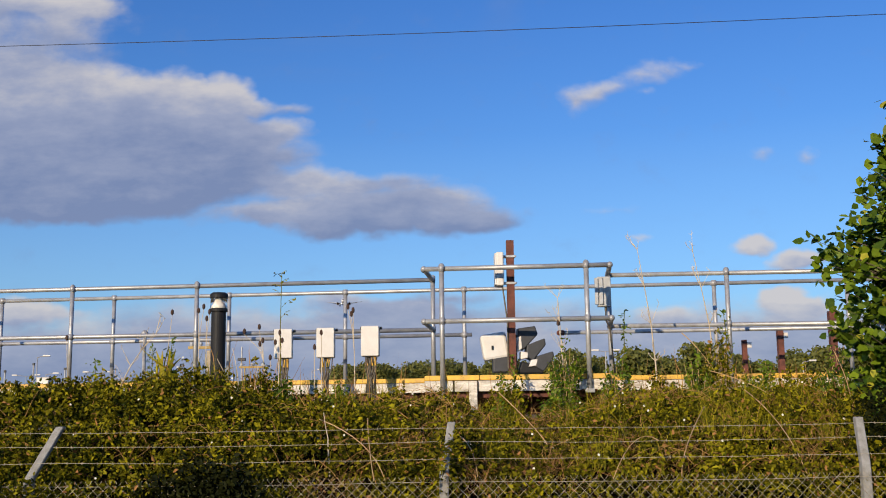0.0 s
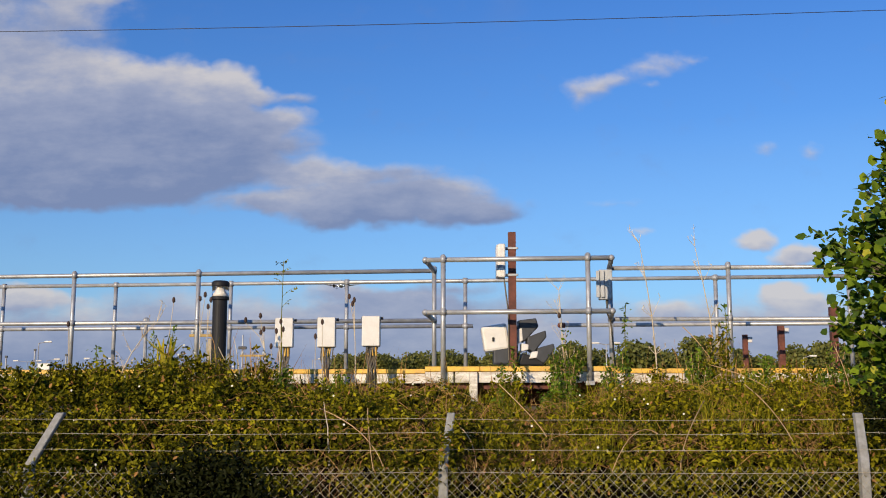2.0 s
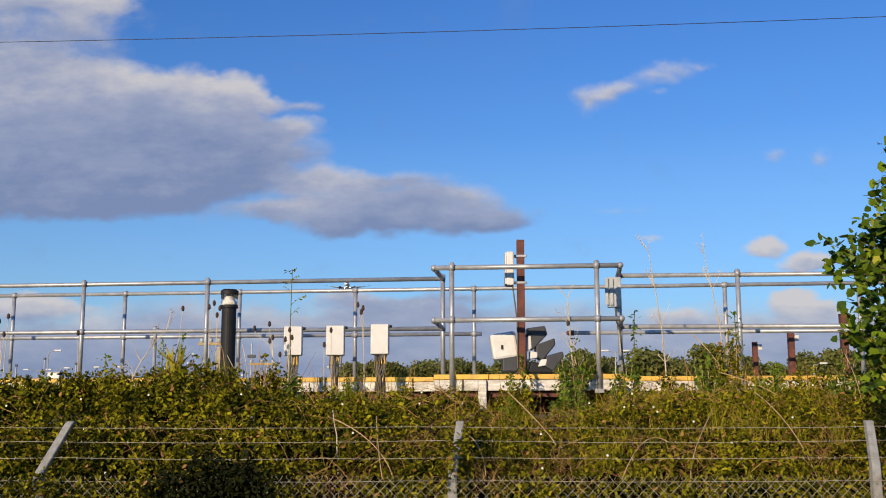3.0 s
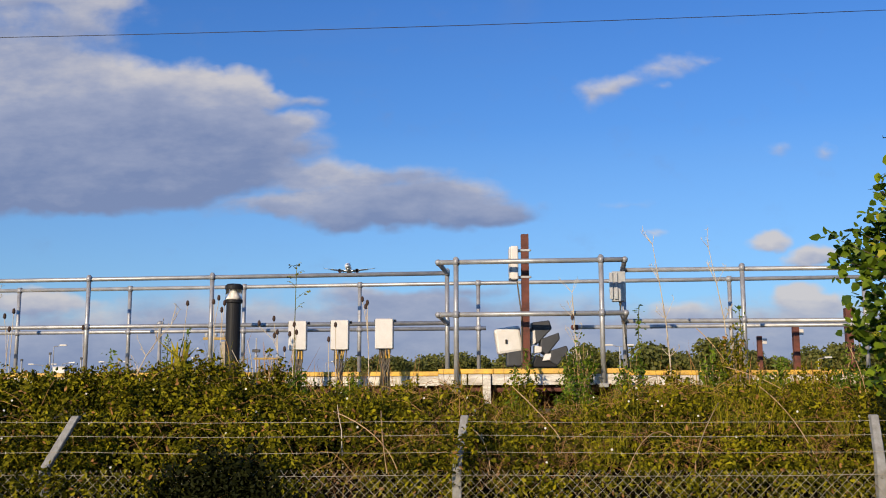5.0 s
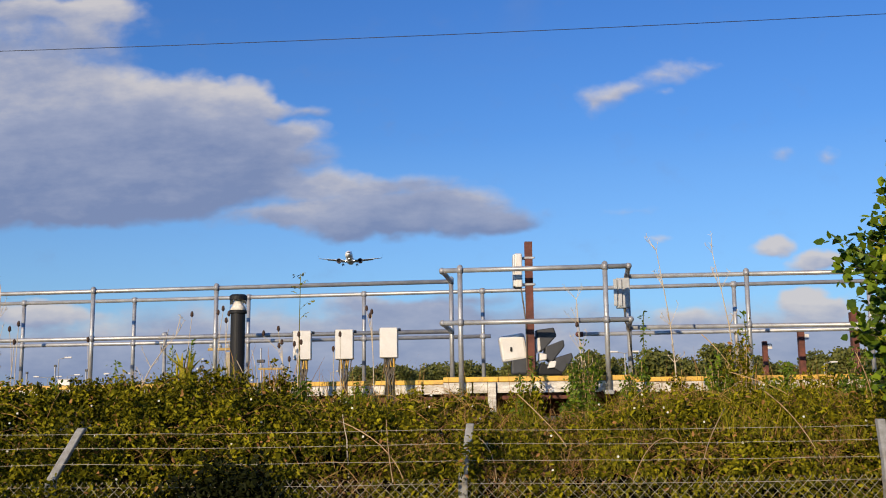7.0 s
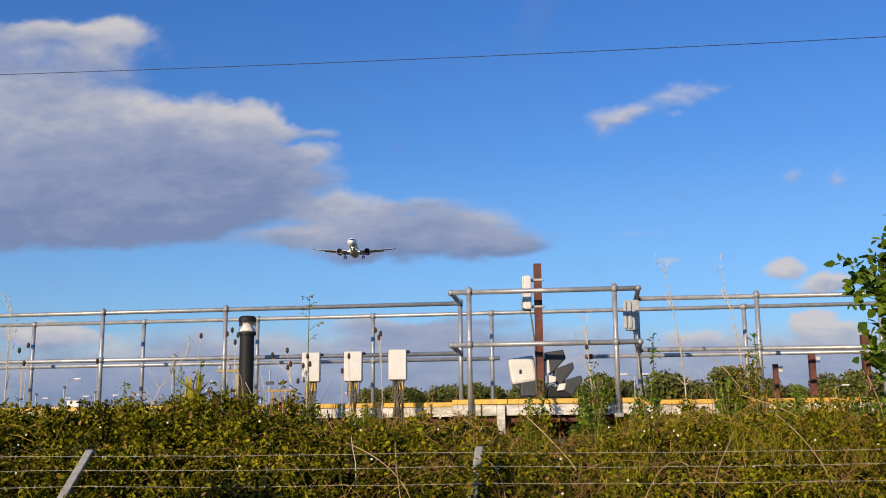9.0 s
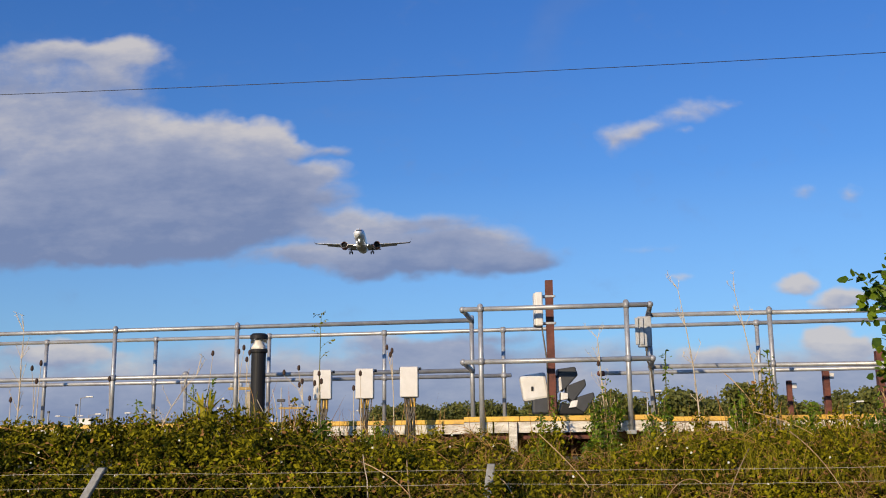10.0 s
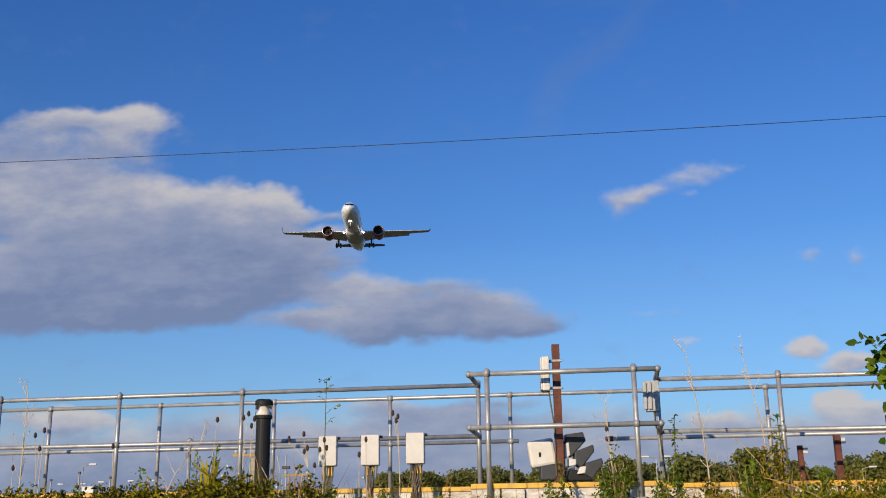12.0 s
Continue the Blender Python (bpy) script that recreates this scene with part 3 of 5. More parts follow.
def build_grey_box():
    th = thing("switch_box", "light grey enclosure on the guardrail corner post", "enclosure", (1.70, 10.42, 0), -4)
    part("body", block(bmesh.new(), (-0.065, -0.06, 2.53), (0.075, 0.05, 2.845), 0.008), GREY_PLASTIC, th)
    for x in (-0.095, -0.045):
        part("fin", block(bmesh.new(), (x, -0.085, 2.55), (x + 0.035, -0.062, 2.83), 0.004), GREY_PLASTIC, th)
    part("gland", tube(bmesh.new(), ((0.02, 0, 2.53), (0.02, 0, 2.49)), 0.014, 8), CABLE, th)
    part("cable", tube(bmesh.new(), ((0.02, 0, 2.49), (0.02, 0.03, 2.40), (0.06, 0.06, 2.3), (0.10, 0.10, 1.85)), 0.009, 6), CABLE, th)


def profile(pts, y0, y1, bevel=0.012):
    """A solid with the side outline pts (x, z), from y0 to y1, narrower in front, with rounded edges."""
    bm = bmesh.new()
    cx, cz = sum(p[0] for p in pts) / len(pts), sum(p[1] for p in pts) / len(pts)
    a = [bm.verts.new((cx + (x - cx) * 0.94, y0, cz + (z - cz) * 0.94)) for x, z in pts]
    b = [bm.verts.new((x, y1, z)) for x, z in pts]
    n = len(pts)
    for k in range(n):
        bm.faces.new((a[k], a[(k + 1) % n], b[(k + 1) % n], b[k]))
    bm.faces.new(a[::-1])
    bm.faces.new(b)
    bmesh.ops.bevel(bm, geom=bm.edges[:], offset=bevel, segments=2, affect="EDGES", profile=0.5)
    return bm


def build_lights():
    th = thing("floodlight_cluster", "cluster of white lamp housings with dark hoods at the pole foot", "floodlight", (0.735, 10.64, 0.01))
    bm = block(bmesh.new(), (-0.320, -0.10, 1.995), (-0.045, 0.12, 2.27), 0.03)
    bmesh.ops.transform(bm, matrix=pose(-0.17, 0, 2.14, 0, -9, 0) @ pose(0.17, 0, -2.14), verts=bm.verts[:])
    housing = part("housing", bm, WHITE_PLASTIC, th, "white lamp housing")
    part("hinge", block(bmesh.new(), (-0.217, -0.116, 2.09), (-0.196, -0.096, 2.135), 0.004), BLACK, housing)
    part("lens_hood", block(bmesh.new(), (-0.205, -0.09, 1.85), (-0.03, 0.10, 2.03), 0.02), HOOD, th)
    # three hooded lamps fanned one below the other
    for k, (hood, lamp) in enumerate(((((0.06, 2.32), (0.255, 2.345), (0.285, 2.25), (0.12, 2.08), (0.05, 2.12)), ((0.045, 2.05), (0.11, 2.10), (0.10, 2.24), (0.045, 2.22))),
                                      (((0.15, 2.14), (0.355, 2.215), (0.365, 2.14), (0.215, 1.96), (0.14, 2.02)), ((0.085, 1.985), (0.165, 2.00), (0.17, 2.06), (0.09, 2.075))),
                                      (((0.25, 2.02), (0.435, 2.075), (0.45, 2.015), (0.325, 1.85), (0.24, 1.90)), ((0.165, 1.905), (0.25, 1.915), (0.27, 1.99), (0.20, 1.985))))):
        ob = part("hood", profile(hood, -0.10 - 0.012 * k, 0.10 + 0.01 * k), HOOD, th, "dark grey hood")
        part("lamp_body", profile(lamp, -0.105 - 0.01 * k, 0.07, 0.008), WHITE_PLASTIC, ob, "white lamp body")
    part("base", profile(((0.05, 1.84), (0.34, 1.84), (0.30, 1.92), (0.10, 1.97)), -0.09, 0.08), BLACK, th)
    part("stand", block(bmesh.new(), (0.02, -0.02, 1.80), (0.06, 0.05, 2.25), 0.004), HOOD, th)


def build_vent_pipe():
    th = thing("vent_pipe", "short grey pipe with a cap beside the guardrail", "pipe", (-3.55, 11.9, 0))
    part("pipe", tube(bmesh.new(), ((0, 0, 1.0), (0, 0, 2.40)), 0.022, 8), GALV_DULL, th)
    part("cap", lathe(bmesh.new(), ((0.02, 2.395), (0.042, 2.40), (0.040, 2.43), (0.015, 2.45)), 12), GALV_DULL, th)


build_vent_pipe()
build_bollard()
build_box(-1.715, 2.045, 2.365, 4, "white junction box on a cable bundle, speckled by weeds")
build_box(-1.258, 2.045, 2.372, 2, "white junction box on a bundle of cables")
build_box(-0.777, 2.055, 2.386, 0, "clean white junction box on splayed cables")
build_pole()
build_grey_box()
build_lights()
for ob in scene.objects:  # pole, its box and the lamps stand close behind the bay's front rail
    if ob.name in ("steel_pole", "control_box", "floodlight_cluster"):
        ob.matrix_basis = Matrix.Translation((0, 0, EYE)) @ Matrix.Scale(0.966, 4) @ Matrix.Translation((0, 0, -EYE)) @ ob.matrix_basis
for sx, sy, top, wd in ((3.871, 12.8, 2.296, 0.030), (4.268, 12.6, 2.401, 0.037), (4.859, 12.4, 2.62, 0.042)):
    st = thing("steel_stub", "rusty brown steel stub post behind the walkway", "post", (sx, sy, 0), group="rusty stubs")
    part("column", block(bmesh.new(), (-wd, -wd, 0.9), (wd, wd, top), 0.006), RUST, st)
    part("bracket", block(bmesh.new(), (wd + 0.002, -0.02, top - 0.10), (wd + 0.06, 0.02, top - 0.03), 0.004), WHITE_PLASTIC, st)


# ---- chain-link fence with barbed wire ----
def strand(z, y, x0, x1, rng, barbs=True):
    bm = bmesh.new()
    n = 40
    pts = [(x0 + (x1 - x0) * i / n, y + rng.uniform(-0.004, 0.004), z + rng.uniform(-0.004, 0.004) - 0.012 * math.sin(math.pi * ((x0 + (x1 - x0) * i / n) % 2.95) / 2.95)) for i in range(n + 1)]
    tube(bm, pts, 0.0018, 5)
    if barbs:
        x = x0
        while x < x1:
            i = min(int((x - x0) / (x1 - x0) * n), n - 1)
            c = Vector(pts[i]).lerp(Vector(pts[i + 1]), ((x - x0) / (x1 - x0) * n) - i)
            for s in (-1, 1):
                d = Vector((rng.uniform(-0.6, 0.6), rng.uniform(-0.5, 0.5), s)).normalized() * 0.011
                tube(bm, (c - d, c + d), 0.0012, 4)
            x += 0.11
    return bm


def build_fence():
    rng = random.Random(5)
    th = thing("chain_link_fence", "chain-link fence with cranked concrete posts and barbed wire", "fence", kind="structure")
    for bx, tx in ((-5.75, -5.72), (-2.93, -2.80), (0.0, 0.06), (2.98, 3.04), (5.9, 5.95)):
        bm = bmesh.new()
        secs = []
        for x, y, z, w in ((bx, 7.19, -0.1, 0.034), (bx, 7.19, 1.06, 0.032), (bx + 0.2 * (tx - bx), 7.22, 1.13, 0.031), (tx, 7.40, 1.43, 0.029)):
            secs.append([bm.verts.new((x + a * w, y + b * w, z)) for a, b in ((-1, -1), (1, -1), (1, 1), (-1, 1))])
        for a, b in zip(secs, secs[1:]):
            for k in range(4):
                bm.faces.new((a[k], a[(k + 1) % 4], b[(k + 1) % 4], b[k]))
        bm.faces.new(secs[0][::-1])
        bm.faces.new(secs[-1])
        bmesh.ops.bevel(bm, geom=bm.edges[:], offset=0.006, segments=1, affect="EDGES")
        part("post", bm, CONCRETE, th)
    for z, y in ((1.388, 7.37), (1.290, 7.305), (1.178, 7.215)):
        part("barbed_wire", strand(z, y, -6.2, 6.2, rng), WIRE, th)
    part("line_wire", strand(1.022, 7.145, -6.2, 6.2, rng, False), WIRE, th)
    # woven diamonds: slanting wires in both directions, knuckled over the top
    bm = bmesh.new()
    h, pitch = 1.02, 0.071
    n = int(12.4 / pitch)
    for i in range(-int(h / pitch) - 1, n):
        x = -6.2 + i * pitch
        for s, y in ((1, 7.142), (-1, 7.148)):
            xs = x if s > 0 else x + h
            tube(bm, ((xs, y, 0.015), (xs + s * h, y, 0.015 + h), (xs + s * (h + 0.012), y, h + 0.035)), 0.0014, 4, cap=False)
    part("woven_mesh", bm, WIRE, th)


build_fence()


# ---- vegetation ----
def uneven(x, y, seed=4):
    """Irregular lumps and hollows, a hand to two hands across, about -2 to 2."""
    r = np.random.default_rng(seed)
    v = np.zeros(np.shape(x))
    for _ in range(22):
        a, wl, ph = r.uniform(0, 2 * math.pi), r.uniform(0.13, 0.55), r.uniform(0, 6.28, 3)
        d = x * math.cos(a) + 0.75 * y * math.sin(a)
        across = -x * math.sin(a) + 0.75 * y * math.cos(a)
        v = v + np.sin(2 * math.pi * d / wl + ph[0] + 1.6 * np.sin(2 * math.pi * across / (wl * 2.3) + ph[1]))
    return v / math.sqrt(11)


def scatter(rng, n, x0, x1, y0, y1, depth, below=0.0):
    x, y = rng.uniform(x0, x1, n), rng.uniform(y0, y1, n)
    lump = 0.10 * np.sin(9.1 * x + 3 * np.sin(5 * y)) * np.sin(8.3 * y + 2 * np.sin(4.1 * x))
    lump = lump + 0.07 * np.sin(23 * x + 4 * np.sin(9 * y)) * np.sin(21 * y + 3 * np.sin(11 * x))
    z = thicket_top(x, y) + lump - np.abs(rng.normal(size=n)) * depth - below + 0.03
    return np.stack([x, y, z], 1)


# openings in the brambles where dead stems and litter show: x, y, radius
BARE = ((0.92, 8.1, 0.22), (0.87, 7.6, 0.30), (2.69, 7.6, 0.30), (2.25, 8.1, 0.26), (1.75, 7.6, 0.34), (-0.37, 7.8, 0.26), (0.65, 8.5, 0.20), (3.0, 8.0, 0.22), (1.45, 8.0, 0.2), (-3.9, 7.6, 0.25), (-0.9, 7.35, 0.3))


def build_thicket():
    rng = np.random.default_rng(11)
    # an inner layer of leaves, and over it arching canes that carry leaves in threes
    inner = scatter(rng, 70000, -5.6, 5.4, 7.22, 11.0, 0.07, 0.13)
    n, nodes = 9800, 12
    x, y = rng.uniform(-5.6, 5.4, n), 7.24 + 3.7 * rng.uniform(0, 1, n) ** 1.25
    bare = np.sin(2.7 * x + 1.3) * np.sin(3.1 * y + 0.7 * x) + 0.35 * np.sin(7 * x + 5 * y)
    keep = (bare < 0.35) | (rng.uniform(size=n) < 0.35)
    for bx, by, br in BARE:
        keep &= ((x - bx) / br) ** 2 + ((y - by) / (br * 0.75)) ** 2 > rng.uniform(0.4, 1.0, n)
    keep &= rng.uniform(size=n) > 0.12 / (1 + np.exp(-(x - 0.4) * 2.5))
    x, y = x[keep], y[keep]
    n = len(x)
    tall = np.clip(rng.normal(0.02, 0.10, n), -0.16, 0.24) * np.interp(y, [8.3, 8.9], [1.0, 0.65])
    ang = rng.uniform(0, 2 * math.pi, n)
    run = rng.uniform(0.16, 0.42, n)
    t = np.linspace(0, 1, nodes)[None, :]
    cx = x[:, None] + (np.cos(ang) * run)[:, None] * (t - 0.4)
    cy = y[:, None] + (np.sin(ang) * run * 0.7 - 0.04)[:, None] * (t - 0.4)
    cz = thicket_top(cx, cy) - 0.07 + (tall + 0.05)[:, None] * np.sin(math.pi * (0.15 + 0.85 * t)) - 0.05 * t ** 3
    cz = cz - np.clip((cy - 8.5) / 0.4, 0, 1) * 0.06
    cy = np.maximum(cy, 7.20)
    c = np.stack([cx, cy, cz], -1).reshape(-1, 3)
    c = c[rng.uniform(size=len(c)) < 0.9] + rng.normal(0, 0.012, (1, 3))
    hollow = uneven(c[:, 0], c[:, 1])
    c[:, 2] -= 0.035 * hollow
    c = c[(hollow < 0.38) | (rng.uniform(size=len(c)) < 0.10)]
    inner = inner[(uneven(inner[:, 0], inner[:, 1]) < 0.48) | (rng.uniform(size=len(inner)) < 0.12)]
    twig = rng.normal(0, 1, (len(c), 3)) * (0.03, 0.03, 0.022)
    c = np.concatenate([np.repeat(c + twig, 3, 0) + rng.normal(0, 0.009, (3 * len(c), 3)), inner])
    # sprays that grow through the fence and over its posts
    sprays = [rng.normal((px, 7.10, pz), (sx, 0.03, sz), (m, 3)) for px, pz, sx, sz, m in ((0.02, 1.24, 0.06, 0.06, 170), (-0.03, 1.08, 0.10, 0.05, 90), (-2.93, 0.98, 0.10, 0.06, 240), (-2.6, 0.93, 0.2, 0.05, 160), (-3.4, 0.96, 0.2, 0.06, 260), (-2.2, 0.98, 0.12, 0.07, 160),
                                                                                                   (-1.1, 0.92, 0.12, 0.05, 120), (0.6, 0.95, 0.1, 0.05, 90), (3.35, 1.05, 0.14, 0.12, 260), (1.7, 0.90, 0.15, 0.04, 70))]
    c = np.concatenate([c, *sprays])
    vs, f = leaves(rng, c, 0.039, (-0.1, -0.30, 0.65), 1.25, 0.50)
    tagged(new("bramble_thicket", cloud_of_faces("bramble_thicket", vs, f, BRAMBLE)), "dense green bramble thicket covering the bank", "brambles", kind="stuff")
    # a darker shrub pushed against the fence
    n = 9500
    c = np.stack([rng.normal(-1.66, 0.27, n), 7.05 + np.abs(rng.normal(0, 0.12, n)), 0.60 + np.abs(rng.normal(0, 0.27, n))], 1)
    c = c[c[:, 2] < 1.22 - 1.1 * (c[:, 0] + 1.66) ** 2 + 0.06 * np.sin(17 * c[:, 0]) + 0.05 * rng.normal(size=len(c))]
    # near-black leaves added below the hazel, painting the shade at its foot
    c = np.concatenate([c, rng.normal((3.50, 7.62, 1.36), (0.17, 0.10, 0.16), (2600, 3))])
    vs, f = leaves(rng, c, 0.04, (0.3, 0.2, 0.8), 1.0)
    tagged(new("dark_shrub_and_shade", cloud_of_faces("dark_shrub_and_shade", vs, f, DARK_LEAF)), "dark small-leaved shrub behind the chain-link mesh, plus near-black leaves painting shade under the tree", "shrub", kind="stuff")
    # dry grass and stalks among the leaves
    r = scatter(rng, 2200, -5.6, 5.4, 7.22, 9.9, 0.10, 0.06)
    w = np.exp(-((r[:, 0] - 1.6) / 2.4) ** 2) * 0.85 + 0.15
    r = r[(rng.uniform(size=len(r)) < w) & (uneven(r[:, 0], r[:, 1]) < 0.5)]
    tangles = [r]
    for px, py, pr in BARE:
        m = int(560 * pr)
        x, y = rng.normal(px, pr * 0.55, m), np.clip(rng.normal(py, pr * 0.45, m), 7.22, 10)
        tangles.append(np.stack([x, y, thicket_top(x, y) - rng.uniform(-0.01, 0.14, m)], 1))
    for _ in range(8):
        px, py = rng.normal(1.2, 2.2), rng.uniform(7.3, 9.3)
        x, y = rng.normal(px, 0.16, 160), np.clip(rng.normal(py, 0.12, 160), 7.25, 10)
        tangles.append(np.stack([x, y, thicket_top(x, y) - rng.uniform(-0.04, 0.1, 160)], 1))
    r = np.concatenate(tangles)
    vs, f = blades(rng, r, 0.22, 0.005, 1.6, 1.0)
    tagged(new("dry_grass", cloud_of_faces("dry_grass", vs, f, STRAW)), "straw-coloured dead grass tangled in the brambles", "dry grass", kind="stuff")
    r = scatter(rng, 6500, -5.4, 5.2, 7.35, 10.3, 0.08, 0.08)
    w = np.exp(-((r[:, 0] - 2.0) / 2.4) ** 2) * 0.9 + 0.1
    r = r[(rng.uniform(size=len(r)) < w) & (uneven(r[:, 0], r[:, 1], 9) < 0.1)]
    vs, f = blades(rng, r, 0.22, 0.007, 0.9, 0.4)
    # taller tufts along the foot of the walkway
    m = 2600
    x = rng.uniform(-2.3, 4.4, m)
    tuft = np.sin(5.3 * x) + 0.6 * np.sin(11.7 * x + 1) > -0.2
    x = x[tuft]
    y = rng.uniform(9.2, 9.75, len(x))
    vs2, f2 = blades(rng, np.stack([x, y, thicket_top(x, y) - 0.12], 1), 0.34, 0.006, 0.8, 0.22)
    vs, f = np.concatenate([vs, vs2]), np.concatenate([f, f2 + len(vs)])
    # upright clumps in the sunny stretch of the bank
    heads = rng.uniform((0.3, 7.7), (3.7, 9.3), (46, 2))
    pick = heads[rng.integers(0, len(heads), 1200)] + rng.normal(0, 0.05, (1200, 2))
    vs2, f2 = blades(rng, np.column_stack([pick, thicket_top(pick[:, 0], pick[:, 1]) - 0.10]), 0.29, 0.007, 0.7, 0.20)
    vs, f = np.concatenate([vs, vs2]), np.concatenate([f, f2 + len(vs)])
    tagged(new("grass", cloud_of_faces("grass", vs, f, GRASS)), "green and yellowing grass blades along the bank", "grass", kind="stuff")
    # upright pale stems at the foot of the walkway
    xs = np.concatenate([rng.normal(-1.86, 0.10, 46), rng.uniform(-1.7, -0.4, 60), rng.uniform(-0.2, 1.5, 44), rng.uniform(1.5, 3.6, 80)])
    ys = rng.uniform(9.35, 10.3, len(xs))
    vs, f = blades(rng, np.stack([xs, ys, thicket_top(xs, ys) - 0.1], 1), 0.52, 0.008, 0.35, 0.13)
    tagged(new("dry_stems", cloud_of_faces("dry_stems", vs, f, STRAW)), "upright pale dry stems along the foot of the walkway", "dry stems", kind="stuff")
    # a broad-bladed yellow-green clump standing over the brambles
    k = 30
    x, y = rng.normal(-2.53, 0.05, k), rng.normal(9.2, 0.05, k)
    vs, f = blades(rng, np.stack([x, y, np.full(k, 1.70)], 1), 0.42, 0.052, 0.9, 0.12)
    tagged(new("broad_grass_clump", cloud_of_faces("broad_grass_clump", vs, f, GRASS)), "tall yellow-green broad-bladed clump among the brambles", "plant", kind="stuff")
    # small white bramble flowers
    c = scatter(rng, 75, -5.2, 5.0, 7.3, 9.4, 0.02, -0.07)
    ang = np.linspace(0, 2 * math.pi, 5, endpoint=False)
    vs, fs = [], []
    for p in c:
        for a in ang + rng.uniform(0, 1):
            d, s = np.array((math.cos(a), -0.35, math.sin(a))) * 0.009, np.array((-math.sin(a), 0, math.cos(a))) * 0.006
            vs += [p, p + d * 0.7 + s, p + d * 1.1, p + d * 0.7 - s]
            fs.append(range(len(vs) - 4, len(vs)))
    tagged(new("bramble_flowers", cloud_of_faces("bramble_flowers", np.array(vs), np.array([list(q) for q in fs]), PETAL)), "small white bramble blossoms scattered over the leaves", "blossom", kind="stuff")
    # arching dead canes
    bm = bmesh.new()
    rn = random.Random(21)
    for _ in range(260):
        x, y = rn.gauss(0.6, 2.3), rn.uniform(7.3, 9.5)
        z = float(thicket_top(x, y)) - 0.06
        a, ln = rn.uniform(0, 6.28), rn.uniform(0.25, 0.8)
        dx, dy = math.cos(a) * ln, math.sin(a) * ln * 0.35
        rise = rn.uniform(0.05, 0.22)
        pts = [(x + dx * t, y + dy * t, z + rise * math.sin(math.pi * min(t * 0.8, 1)) + float(thicket_top(x + dx * t, y + dy * t) - thicket_top(x, y)) * 0.9) for t in (0, 0.25, 0.5, 0.75, 1)]
        tube(bm, pts, 0.0032, 4, 0.0015, cap=False)
    single("dead_canes", bm, STRAW, "arching dead bramble canes lying over the leaves", "dead canes", kind="stuff")


def weed(x, y, z0, z1, lean=0.0, kind=0, seed=1, label="tall dry weed stalk with seed heads", mt=None):
    rng = random.Random(seed)
    th = thing("weed_stalk", label, "weed", (x, y, 0), group="tall weeds")
    mt = mt or PALE_STEM
    h = z1 - z0
    pts = [(lean * t * t + rng.uniform(-0.006, 0.006), 0.02 * t, z0 + h * t) for t in (0, 0.2, 0.4, 0.6, 0.8, 1.0)]
    part("stem", tube(bmesh.new(), pts, {1: 0.010, 2: 0.007}.get(kind, 0.0075), 6, 0.003), mt, th)
    if kind == 1:  # fine branching umbel
        for i in range(2, 6):
            for _ in range(4):
                bm = bmesh.new()
                b = Vector(pts[i])
                e = b + Vector((rng.uniform(-0.11, 0.11), rng.uniform(-0.05, 0.05), rng.uniform(0.05, 0.20)))
                tube(bm, (b, e), 0.0034, 4, 0.0020, cap=False)
                for _ in range(3):
                    tube(bm, (e, e + Vector((rng.uniform(-0.03, 0.03), rng.uniform(-0.02, 0.02), rng.uniform(0.0, 0.045)))), 0.0022, 3, 0.0014, cap=False)
                part("branch", bm, mt, th)
    elif kind == 4:  # sparse leaves on thin side twigs near the top
        r = np.random.default_rng(seed)
        tw, cs = bmesh.new(), []
        for zz, dx, dz in ((2.50, 0.14, 0.10), (2.40, 0.09, 0.07), (2.62, -0.07, 0.06), (2.70, -0.09, 0.03), (2.74, 0.07, 0.05), (2.80, -0.06, 0.04), (2.82, 0.05, 0.05)):
            a, e = Vector((0, 0.02, zz)), Vector((dx, 0.02, zz + dz))
            tube(tw, (a, a.lerp(e, 0.5) + Vector((0, 0, 0.012)), e), 0.0025, 4, 0.0015, cap=False)
            cs += [a.lerp(e, q) for q in (0.35, 0.55, 0.75, 0.95)]
        part("branch", tw, mt, th)
        vs, f = leaves(r, np.array(cs), 0.030, (0, -0.6, 0.4), 0.8, 0.5)
        ob = new("foliage", cloud_of_faces("foliage", vs, f, BRAMBLE))
        ob.parent = th
    elif kind == 2:  # leafy green shoot
        r = np.random.default_rng(seed)
        n = 110
        t = r.uniform(0.15, 1.0, n)
        cs = np.stack([lean * t * t, 0.02 * t, z0 + h * t], 1) + r.normal(size=(n, 3)) * (0.04, 0.03, 0.02) * (1.5 - t[:, None])
        vs, f = leaves(r, cs, 0.038, (0, -0.6, 0.5), 0.9, 0.45)
        ob = new("foliage", cloud_of_faces("foliage", vs, f, TREE_LEAF))
        ob.parent = th
    return th


